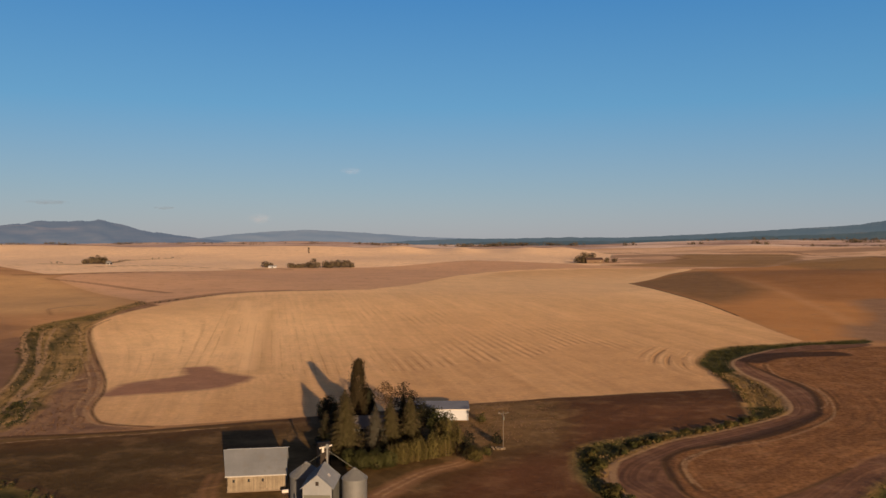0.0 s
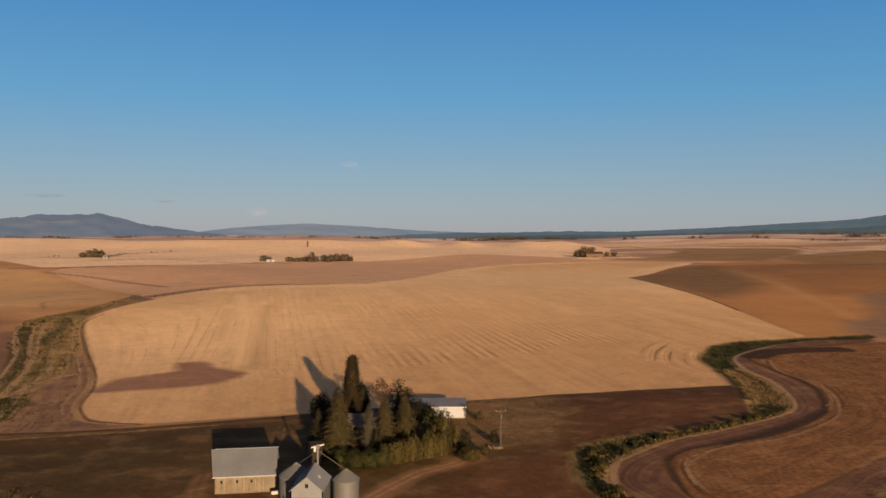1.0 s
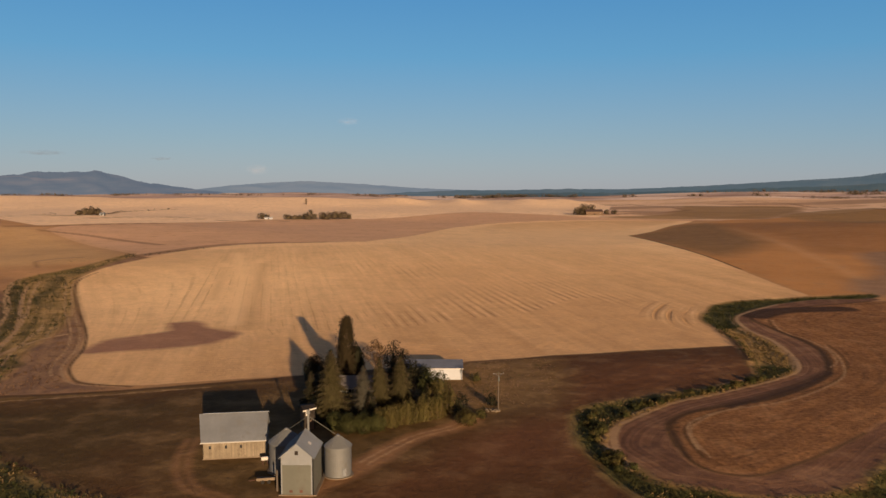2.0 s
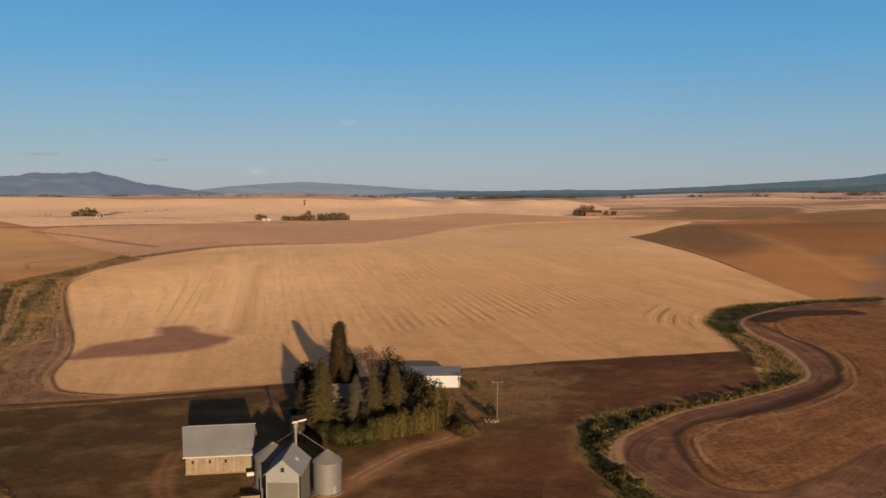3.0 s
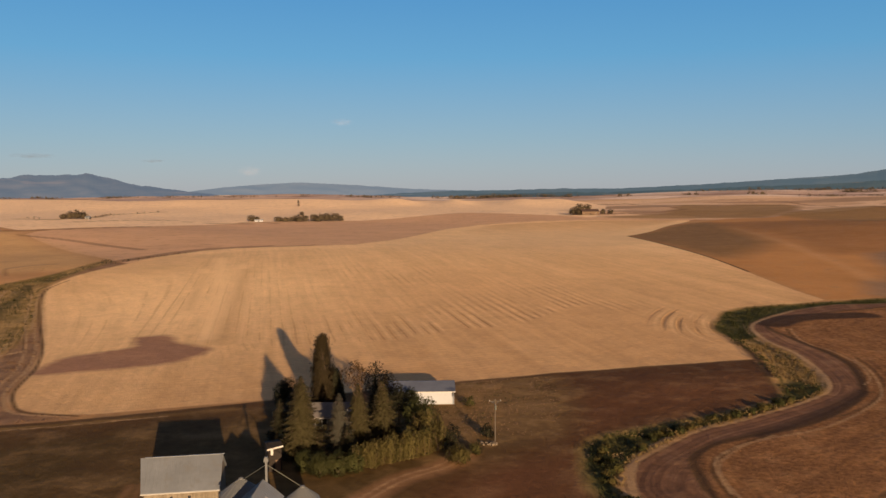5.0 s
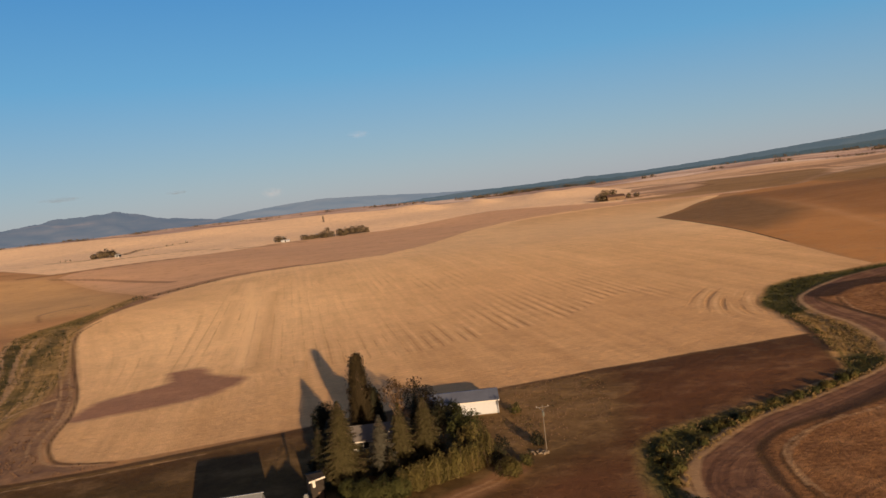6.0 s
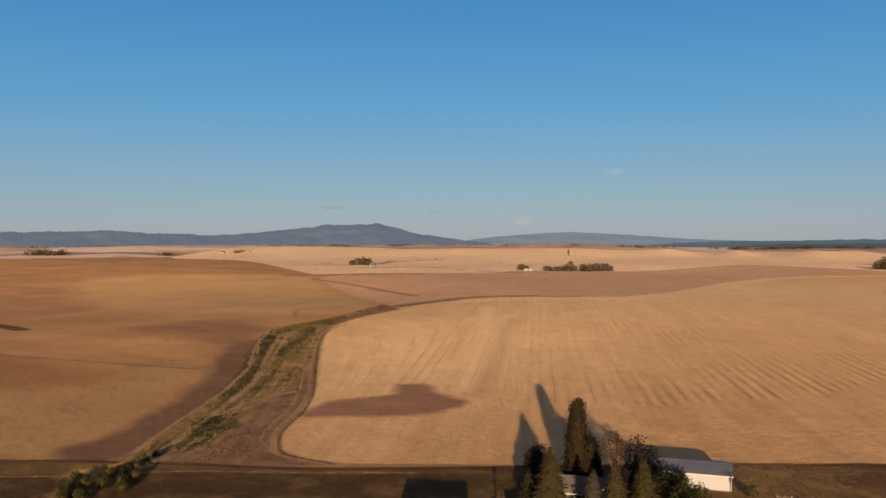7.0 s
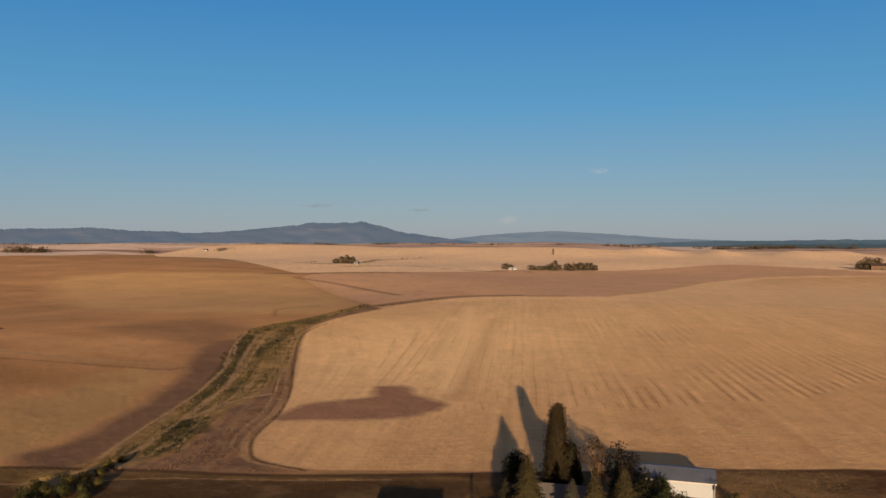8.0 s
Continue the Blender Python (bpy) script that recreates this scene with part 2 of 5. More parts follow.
    base = n.mix(n.math("MULTIPLY", zone("worn", 0.5, 0.5), 0.42), base, STUBBLE_ROW)
    # grown strips along ditch and creek
    dry = n.mix(n.span(n.noise(n.scaled(n.attr("flow", "Vector"), (0.3, 0.05, 0.0)), 1.0, 5, 0.65), 0.38, 0.62), DRY_A, DRY_B)
    base = n.mix(zone("dry", 0.2, 0.3), base, tone(dry, 0.15, 0.2, 0.2))
    grass = n.mix(n.span(middle, 0.4, 0.58), GRASS_A, GRASS_B)
    flow = n.noise(n.scaled(n.attr("flow", "Vector"), (0.42, 0.022, 0.0)), 1.0, 4, 0.62)
    grass = n.mix(n.span(large, 0.5, 0.66), grass, GRASS_C)
    grass = n.mix(n.span(flow, 0.36, 0.50), GRASS_C, grass)
    grass = n.mix(n.span(flow, 0.58, 0.68), grass, DRY_PALE)
    base = n.mix(zone("grass", 0.2, 0.4), base, tone(grass, 0.2, 0.25, 0.3))
    lush = n.mix(n.span(middle, 0.4, 0.6), LUSH_A, LUSH_B)
    base = n.mix(zone("creek", 0.15, 0.3), base, tone(lush, 0.2, 0.25, 0.3))
    # wheel tracks, furrows and lanes
    base = n.mix(n.math("MULTIPLY", zone("lane", 0.45, 0.5), 0.9), base, tone(LANE_DIRT, 0.1, 0.15, 0.15))
    # dark furrows, together with the painted shadow lines of the banks
    base = n.mix(n.math("MULTIPLY", zone("furrow_shade", 0.3, 0.4), 0.85), base, tone(FURROW_SHADE, 0.2, 0.2, 0.2))
    base = n.mix(n.math("MULTIPLY", zone("trace", 0.4, 0.5), 0.65), base, tone(TRACE_SOIL, 0.2, 0.2, 0.2))
    base = n.mix(n.math("MULTIPLY", zone("gully", 0.4, 0.6), 0.65), base, tone(LUSH_A, 0.2, 0.2, 0.2))
    # one dark colour for wet ground and for painted shade under the banks
    base = n.mix(n.math("MULTIPLY", zone("wet_shade", 0.45, 0.5), 0.9), base, tone(WET_SHADE, 0.2, 0.2, 0.2))
    base = n.mix(n.math("MULTIPLY", zone("rut", 0.3, 0.9, small), 0.9), base, tone(RUT_PALE, 0.1, 0.15, 0.2))
    height = n.math("ADD", n.math("MULTIPLY", small, 0.5), n.math("MULTIPLY", fine, 0.35))
    height = n.math("ADD", height, n.math("MULTIPLY", lines, n.math("MULTIPLY", n.attr("stubble"), -0.38)))
    height = n.math("ADD", height, n.math("MULTIPLY", middle, n.math("SUBTRACT", 0.8, n.math("MULTIPLY", n.attr("stubble"), 0.75))))
    height = n.math("ADD", height, n.math("MULTIPLY", n.math("ADD", clods, fine), n.math("MULTIPLY", n.attr("inner"), 1.1)))
    return n.done(base, 0.95, None, height, 0.36, 1.0, spec=0.05)


STUBBLE_A, STUBBLE_B, STUBBLE_C = (0.64, 0.398, 0.198), (0.53, 0.316, 0.149), (0.575, 0.342, 0.166)
STUBBLE_ROW, STUBBLE_PALE, STUBBLE_HAZED = (0.40, 0.235, 0.11), (0.90, 0.62, 0.335), (0.92, 0.655, 0.415)
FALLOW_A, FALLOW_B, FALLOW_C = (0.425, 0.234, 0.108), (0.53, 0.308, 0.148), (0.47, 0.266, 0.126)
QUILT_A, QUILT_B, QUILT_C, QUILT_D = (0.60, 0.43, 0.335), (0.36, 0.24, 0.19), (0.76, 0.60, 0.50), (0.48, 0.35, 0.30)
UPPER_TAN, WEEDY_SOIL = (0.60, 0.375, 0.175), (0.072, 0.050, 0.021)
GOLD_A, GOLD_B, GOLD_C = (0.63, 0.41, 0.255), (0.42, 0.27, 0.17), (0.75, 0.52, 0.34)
SWALE_SHADE, BROW_LIT, SILT_SOIL, BROWN_SOIL = (0.25, 0.12, 0.048), (0.56, 0.315, 0.15), (0.21, 0.15, 0.112), (0.32, 0.175, 0.072)
BAND_HAZED, OLIVE_SOIL = (0.655, 0.405, 0.242), (0.27, 0.165, 0.07)
RIGHT_A, RIGHT_B, RIDGE_SOIL = (0.43, 0.214, 0.080), (0.49, 0.25, 0.095), (0.25, 0.145, 0.064)
TAN_SOIL, PURPLE_SOIL, PATCH_BROWN = (0.46, 0.288, 0.132), (0.175, 0.104, 0.068), (0.30, 0.165, 0.11)
DARK_A, DARK_B, DARK_C, YARD_GRASS = (0.092, 0.047, 0.021), (0.110, 0.053, 0.025), (0.088, 0.050, 0.021), (0.105, 0.068, 0.029)
DARK_WARM, DARK_BAND = (0.145, 0.066, 0.032), (0.058, 0.029, 0.018)
INNER_A, INNER_B, BED_SOIL = (0.26, 0.130, 0.057), (0.205, 0.104, 0.048), (0.138, 0.073, 0.046)
DRY_A, DRY_B, DRY_PALE = (0.19, 0.115, 0.075), (0.30, 0.185, 0.105), (0.33, 0.235, 0.12)
GRASS_A, GRASS_B, GRASS_C = (0.25, 0.168, 0.064), (0.36, 0.235, 0.10), (0.12, 0.092, 0.034)
LANE_DIRT, FURROW_SHADE, RUT_PALE = (0.27, 0.148, 0.075), (0.085, 0.05, 0.025), (0.40, 0.262, 0.145)
LUSH_A, LUSH_B, MEADOW_GRASS = (0.044, 0.044, 0.016), (0.092, 0.082, 0.029), (0.20, 0.125, 0.056)
BED_PALE, VERGE_GRASS = (0.20, 0.108, 0.064), (0.165, 0.105, 0.042)
TRACE_SOIL, WET_SHADE = (0.22, 0.125, 0.065), (0.042, 0.026, 0.019)
GROUND = ground_material()

METAL_ROOF = plain("galvanised_roof", (0.158, 0.175, 0.20), 0.6, 0.14, 2.0, 0.25, 0.4, 0.004, (0.145, 0.15, 0.155), 0.4)
BLUE_ROOF = plain("slate_blue_roof", (0.125, 0.142, 0.185), 0.6, 0.15, 2.0, 0.3, 0.3, 0.004)
BIN_STEEL = plain("galvanised_steel", (0.108, 0.116, 0.126), 0.65, 0.14, 1.6, 0.3, 0.3, 0.004, (0.095, 0.095, 0.092), 0.4)
BARN_BOARD = plain("weathered_cream_boards", (0.152, 0.13, 0.10), 0.9, 0.2, 4.0, 0.5, 0.0, 0.01, (0.115, 0.094, 0.07), 0.2, 0.16)
GRAY_WALL = plain("grey_steel_siding", (0.084, 0.09, 0.082), 0.6, 0.12, 2.0, 0.3, 0.3, 0.004, (0.08, 0.077, 0.07))
WHITE_WALL = plain("white_painted_siding", (0.285, 0.31, 0.355), 0.75, 0.08, 2.0, 0.3, 0.0, 0.004)
WHITE_TRIM = plain("white_trim", (0.38, 0.37, 0.36), 0.7, 0.06, 3.0, 0.4, 0.0, 0.003)
PALE_EAVE = plain("greyed_white_paint", (0.27, 0.265, 0.26), 0.8, 0.15, 3.0, 0.6, 0.0, 0.004)
BROWN_ROOF = plain("brown_shingle_roof", (0.045, 0.028, 0.025), 0.9, 0.2, 3.0, 0.4, 0.0, 0.01)
SHINGLE = plain("grey_shingle_roof", (0.115, 0.105, 0.10), 0.9, 0.2, 3.0, 0.4, 0.0, 0.01)
SHADED_WOOD = plain("shade_dark_wood", (0.020, 0.016, 0.014), 0.9, 0.2, 3.0, 0.5, 0.0, 0.01)
DARK_PANE = plain("dark_window_glass", (0.02, 0.022, 0.025), 0.15, 0.1, 3.0, 0.4, 0.0, 0.0, None, 0.5)
DARK_GAP = plain("dark_opening", (0.012, 0.011, 0.01), 0.9, 0.1)
POLE_WOOD = plain("weathered_pole_wood", (0.08, 0.068, 0.058), 0.9, 0.2, 6.0, 1.0)
BARK = plain("bark", (0.10, 0.07, 0.05), 0.95, 0.3, 6.0, 1.0, 0.0, 0.03)
RUST = plain("rusty_red_paint", (0.07, 0.032, 0.025), 0.8, 0.3)
RUBBLE = plain("pale_stone", (0.13, 0.105, 0.08), 0.95, 0.25)
SPRUCE = leafy("spruce_needles", (0.024, 0.023, 0.011), (0.068, 0.058, 0.026))
BLUE_SPRUCE = leafy("blue_spruce_needles", (0.032, 0.034, 0.026), (0.085, 0.082, 0.068))
# darker leaves for trees standing in shade: the shade is in the colour
DARK_SHADE_LEAF = leafy("dark_shade_foliage", (0.012, 0.014, 0.009), (0.032, 0.031, 0.016))
POPLAR = leafy("poplar_leaves", (0.014, 0.011, 0.006), (0.031, 0.023, 0.011))
RUSSET = leafy("russet_leaves", (0.075, 0.042, 0.017), (0.13, 0.075, 0.028))
GREEN_LEAF = leafy("green_leaves", (0.022, 0.028, 0.010), (0.062, 0.062, 0.022))
OLIVE_LEAF = leafy("yellowing_leaves", (0.040, 0.037, 0.013), (0.108, 0.089, 0.031), (0.080, 0.062, 0.022))
BANK_LEAF = leafy("bank_shrub_leaves", (0.026, 0.030, 0.010), (0.080, 0.070, 0.024), (0.10, 0.072, 0.028))
STRAW_LEAF = leafy("dry_straw_grass", (0.15, 0.105, 0.045), (0.33, 0.23, 0.10))
WEED_LEAF = leafy("dry_brown_weeds", (0.17, 0.10, 0.055), (0.33, 0.20, 0.11))
# lighter, browner leaves for far trees, with the air's haze painted in
HAZED_LEAF = leafy("hazed_tree_leaves", (0.055, 0.048, 0.032), (0.105, 0.080, 0.052))
GREEN_BANK = leafy("green_bank_leaves", (0.022, 0.028, 0.010), (0.066, 0.066, 0.024))

# ---- mesh tools ----
class Shape:
    """Gathers corners and faces of one mesh."""

    def __init__(self):
        self.v, self.f = [], []

    def add(self, corners, faces):
        k = len(self.v)
        self.v += [tuple(c) for c in corners]
        self.f += [tuple(i + k for i in face) for face in faces]
        return self

    def box(self, x0, y0, z0, x1, y1, z1):
        c = [(x, y, z) for z in (z0, z1) for x, y in ((x0, y0), (x1, y0), (x1, y1), (x0, y1))]
        return self.add(c, [(3, 2, 1, 0), (4, 5, 6, 7), (0, 1, 5, 4), (1, 2, 6, 5), (2, 3, 7, 6), (3, 0, 4, 7)])

    def slab(self, outline, along, both=True):
        """A polygon of 3D corners pushed along a vector."""
        a = [Vector(c) for c in outline]
        b = [c + Vector(along) for c in a]
        n = len(a)
        return self.add(a + b, [tuple(range(n))[::-1], tuple(range(n, 2 * n))] + [(i, (i + 1) % n, n + (i + 1) % n, n + i) for i in range(n)])

    def lathe(self, rings, sides=24, x=0.0, y=0.0):
        """Rings of (radius, z), closed at both ends."""
        k = [(x + r * math.cos(2 * math.pi * i / sides), y + r * math.sin(2 * math.pi * i / sides), z) for r, z in rings for i in range(sides)]
        f = [(j * sides + i, j * sides + (i + 1) % sides, (j + 1) * sides + (i + 1) % sides, (j + 1) * sides + i)
             for j in range(len(rings) - 1) for i in range(sides)]
        f += [tuple(range(sides))[::-1], tuple(range((len(rings) - 1) * sides, len(rings) * sides))]
        return self.add(k, f)

    def tube(self, p, q, r, sides=6, r2=None):
        p, q = Vector(p), Vector(q)
        m = (q - p).to_track_quat("Z", "Y").to_matrix()
        r2 = r if r2 is None else r2
        c = [p + m @ Vector((r * math.cos(2 * math.pi * i / sides), r * math.sin(2 * math.pi * i / sides), 0)) for i in range(sides)]
        c += [q + m @ Vector((r2 * math.cos(2 * math.pi * i / sides), r2 * math.sin(2 * math.pi * i / sides), 0)) for i in range(sides)]
        return self.add(c, [(i, (i + 1) % sides, sides + (i + 1) % sides, sides + i) for i in range(sides)] + [tuple(range(sides))[::-1], tuple(range(sides, 2 * sides))])

    def mesh(self, name, material, smooth=False):
        me = bpy.data.meshes.new(name)
        me.from_pydata(self.v, [], self.f)
        me.materials.append(material)
        if smooth:
            me.polygons.foreach_set("use_smooth", [True] * len(me.polygons))
        return me


def part(name, shape, material, parent=None, label="", smooth=False):
    """One mesh object, under a thing or under a part of it."""
    ob = new(name, shape.mesh(name, material, smooth))
    ob.parent = parent
    return tagged(ob, label)


def thing(name, x, y, z=None, turn=0.0, label="", category="", group="", kind=""):
    """An empty at a thing's base; its parts hang under it."""
    ob = new(name)
    ob.empty_display_size = 0.5
    ob.matrix_world = pose(x, y, float(top(x, y)) if z is None else z, 0, 0, turn)
    return tagged(ob, label, category, group, kind)


# ---- field outlines in plan ----
# ---- lie of the land: gentle hills, each (x, y, spread x, spread y, height) ----
HILLS = [(30, 560, 260, 190, 6), (520, 760, 260, 240, 12), (-230, 430, 120, 120, 4), (-860, 980, 380, 300, 22),
         (-420, 780, 260, 160, 6), (-420, 2500, 300, 350, 15), (-170, 2480, 75, 250, 12), (15, 2550, 55, 260, 15),
         (225, 2550, 75, 260, 14), (345, 2600, 60, 260, 11), (-900, 2500, 450, 400, 14), (-1500, 2600, 500, 450, 15),
         (900, 1500, 420, 260, 9), (1500, 2300, 500, 400, 10), (-2100, 2400, 500, 500, 18), (900, 3000, 500, 300, 10),
         (120, 1500, 260, 160, 5)]


def land(x, y):
    """Height of the bare land, before creek and ditch are cut into it."""
    x, y = np.asarray(x, float), np.asarray(y, float)
    z = 0.0 * x
    for hx, hy, sx, sy, up in HILLS:
        z = z + up * np.exp(-((x - hx) / sx) ** 2 - ((y - hy) / sy) ** 2)
    far = np.hypot(x, y)
    swell = np.clip((far - 260) / 900, 0, 1)
    z = z + swell * (1.6 * np.sin(x / 137 + y / 211) + 1.3 * np.sin(x / 89 - y / 163 + 1.0) + 0.8 * np.sin(x / 51 + y / 73 + 2.0))
    turn = np.degrees(np.arctan2(x, np.maximum(y, 1)))
    z = z + (25 - 14 * np.clip((turn + 9) / 8, 0, 1)) * np.clip((far - 2700) / 1900, 0, 1) ** 1.6
    aside = np.clip((turn - 8) / 12, 0, 1)
    z = z + 33 * aside * np.clip((far - 1900) / 2500, 0, 1) ** 1.3
    return z


FIELD = [(-102, 183), (-108, 201), (-118, 229), (-126, 247), (-147, 288), (-171, 333), (-187, 371), (-191, 411), (-188, 464), (-187, 517), (-177,
    559), (-163, 579), (-133, 594), (-104, 600), (-72, 617), (-51, 694), (-26, 840), (-2, 967), (36, 1086), (77, 1119), (159, 1145), (250, 1193),
    (352, 1168), (224, 884), (173, 786), (163, 607), (163, 500), (155, 363), (155, 333), (138, 322), (120, 317), (104, 304), (93, 284), (88, 265),
    (89, 254), (91, 240), (88, 229), (84, 224), (71, 220), (26, 208), (9, 200), (-43, 183), (-77, 172), (-87, 172), (-95, 176)]
BAND = [(-188, 464), (-282, 592), (-401, 753), (-411, 817), (-353, 927), (-301, 1163), (-186, 1290), (-99, 1350), (-43, 1403), (29, 1514), (116,
    1400), (192, 1310), (229, 1258), (375, 1217)]
RIDGE_T = [(173, 786), (224, 884), (310, 1054), (356, 1098), (295, 840), (268, 698), (247, 622), (215, 563), (165, 507)]
CREEK_L = [(23, 118), (23, 131), (24, 145), (27, 154), (39, 161), (53, 168), (65, 175), (76, 184), (83, 211), (87, 229), (89, 254), (89, 271), (95,
    286), (104, 304), (120, 317), (138, 322), (158, 330), (186, 339)]
CREEK_R = [(27, 118), (27, 128), (31, 140), (39, 150), (49, 160), (63, 169), (79, 181), (89, 191), (95, 207), (99, 232), (98, 249), (101, 271), (110,
    287), (130, 307), (153, 321), (179, 326)]
INNER = [(41, 118), (41, 128), (43, 142), (49, 150), (57, 155), (71, 162), (84, 173), (96, 187), (105, 208), (109, 226), (108, 251), (108, 274), (126,
    294), (173, 316)]
DITCH_L = [(-210, 485), (-205, 414), (-213, 366), (-201, 334), (-173, 284), (-150, 232), (-135, 188), (-126, 164), (-126, 153), (-130, 147)]
DITCH_R = [(-199, 462), (-192, 399), (-182, 358), (-151, 293), (-133, 243), (-128, 215), (-116, 183), (-115, 166), (-120, 153), (-118, 139)]
TRACK = [(-174, 535), (-191, 443), (-188, 391), (-182, 354), (-152, 292), (-127, 245), (-114, 216), (-107, 193), (-101, 181), (-94, 173), (-81, 170)]
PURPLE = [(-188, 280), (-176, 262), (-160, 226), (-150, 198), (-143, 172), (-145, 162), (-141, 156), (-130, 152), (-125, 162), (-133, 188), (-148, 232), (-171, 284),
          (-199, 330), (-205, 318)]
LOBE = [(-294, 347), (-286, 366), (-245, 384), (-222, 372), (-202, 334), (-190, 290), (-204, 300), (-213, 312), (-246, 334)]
BROWN_L = [(-330, 262), (-272, 262), (-238, 256), (-193, 239), (-207, 228), (-234, 206), (-330, 210)]
DARK_UPPER = [(-743, 582), (-663, 558), (-498, 424), (-472, 376), (-560, 380), (-760, 500)]
TAN_L = [(-201, 206), (-205, 245), (-190, 267), (-171, 238), (-154, 199), (-146, 165), (-146, 157)]
HEDGE = [(-269, 269), (-252, 268), (-230, 266), (-207, 266), (-183, 268)]
HEDGE75 = [(-400, 300), (-348, 283), (-310, 272), (-294, 268), (-267, 265), (-231, 264), (-189, 263)]
PATCH = [(-110, 209), (-111, 223), (-109, 232), (-99, 241), (-97, 246), (-102, 259), (-98, 262), (-92, 263), (-85, 251), (-73, 243), (-72, 235), (-77,
    223), (-87, 216), (-98, 212)]
EDGE = [(-260, 108), (-158, 145), (-136, 153), (-109, 160), (-94, 163), (-78, 167), (-62, 173), (-42, 181)]
VERGE = [(-46, 176), (-60, 170.5), (-77, 164.5), (-92, 160), (-106, 155.5), (-127, 144.5), (-147, 137), (-260, 96)]
BARNAPRON = [(-50, 131), (-48, 119), (-43, 107), (-36, 102)]
OLIVE = [(231, 1275), (354, 1366), (514, 1838), (608, 2096), (691, 2016), (890, 2158), (800, 1829), (555, 1365), (375, 1217)]
FAR_DARK = [(-450, 781), (-409, 813), (-350, 918)]
FAR_DARK_B = [(-301, 1163), (-246, 1222), (-186, 1290)]
FAR_TRACK = [(-403, 746), (-338, 702), (-279, 645), (-228, 592)]
FAR_LINE_A = [(-563, 1033), (-513, 1084), (-674, 1567), (-635, 1772)]
FAR_LINE_B = [(-460, 986), (-428, 1086), (-399, 1183)]
STREAK2 = [(-441, 375), (-402, 361), (-349, 338)]
MOUND = [(-226, 407), (-244, 440), (-239, 458), (-229, 465)]
BANK_DARK = [(112, 279), (122, 289), (136, 294), (152, 296)]
PALE_BANK = [(103, 282), (101, 276), (97, 257), (97, 243), (95, 230), (96, 218), (94, 203), (89, 193)]
INNER_DARK = [(41, 122), (42, 131), (43, 138), (45, 144), (49, 150.5), (59, 157), (72, 166), (85.5, 178), (97, 190)]
LOOP_A = [(113, 270), (108, 250), (110, 234), (109, 218), (104, 202), (99, 195)]
LOOP_B = [(114, 226), (111, 211), (105, 195), (93, 178), (81, 168)]
INNER_FURROW = [(62, 156), (54, 150), (47.5, 142.5), (44.8, 137), (44, 130), (44, 122)]
TAN_BANK = [(62, 168.5), (50, 160.5), (42, 155), (35, 146.5), (31.8, 139), (29.8, 132), (29, 123), (30, 116)]
BROW = [(343, 1104), (300, 850), (280, 725), (256, 610), (236, 520), (222, 450), (206, 390)]
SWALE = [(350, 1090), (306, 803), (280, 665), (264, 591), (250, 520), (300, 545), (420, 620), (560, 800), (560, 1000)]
SILT = [(180, 340), (200, 388), (214, 398), (240, 440), (262, 505), (275, 530), (300, 546), (330, 545), (292, 495), (258, 420), (230, 370), (205, 335)]
LANE_HEDGE = [(-19, 120), (-15, 128), (-10, 136), (-4, 141), (0, 147)]
BARE_R = [(-14, 117), (-8, 129), (0, 141), (5, 148), (15, 161), (23, 154), (21, 131), (22, 118)]
# the creek loops on round the lower end of the inner field
CREEK_L = [(170, 150), (120, 128), (97, 118), (82, 104), (66, 95), (48, 90), (34, 94), (28, 104), (25, 112)] + CREEK_L[1:]
CREEK_R = [(170, 166), (115, 142), (98, 136), (86, 131), (73, 117), (63, 107), (50, 103), (39, 107), (33, 110), (30, 117)] + CREEK_R[1:]
INNER = [(170, 176), (115, 158), (92, 148), (80, 137), (68, 126), (58, 118), (50, 113), (44, 114), (41, 119)] + INNER[1:]
LOW_BANK = [(-127, 152), (-113, 137), (-98, 129), (-83, 121), (-70, 111), (-62, 105), (-56, 102), (-40, 94), (-44, 82), (-80, 92), (-106, 112), (-118, 132), (-124, 144)]
GRASS_CREEK = CREEK_L + CREEK_R[::-1]
BED = CREEK_R + INNER[::-1]
INNER_FIELD = INNER + [(420, 330), (420, 190)]
DITCH = DITCH_L + DITCH_R[::-1]
DRY_SIDE = DITCH_R[:8] + [(-119, 156), (-100, 162), (-80, 168.5), (-88, 172), (-94, 175), (-101, 181), (-118, 229), (-147, 288), (-171, 333), (-187, 371), (-191, 411), (-188, 464)]
MOUND_PATCH = [(-227, 409), (-245, 440), (-239, 458), (-228, 465), (-214, 446), (-216, 420)]
DARK_SOIL = [(-158, 144), (-136, 152), (-109, 159.5), (-80, 167), (-43, 182), (26, 207), (84, 223), (83, 211), (76, 184), (53, 168), (27, 154), (24, 145),
             (25, 112), (28, 104), (34, 94), (48, 90), (66, 95), (82, 104), (97, 118), (120, 128), (170, 150), (420, 160), (420, -60), (-60, -60), (-500, -120), (-500, 20)]
YARD = [(-54, 116), (-44, 104), (-30, 99), (-12, 114), (1, 137), (17, 149), (23, 176), (20, 203), (-12, 188), (-40, 176), (-56, 150)]
MEADOW = [(4, 155), (22, 162), (25, 206), (0, 196), (-12, 188), (-4, 176)]
SLOPE = [(24, 150), (27, 156), (53, 170), (74, 186), (80, 204), (60, 203), (40, 196), (26, 180)]
RIGHT_FIELD = [(155, 333), (157, 363), (163, 500), (165, 607), (174, 786), (224, 884), (310, 1054), (397, 1180), (570, 1357), (815, 1517),
               (1700, 1700), (1700, 300), (400, 335), (186, 338)]
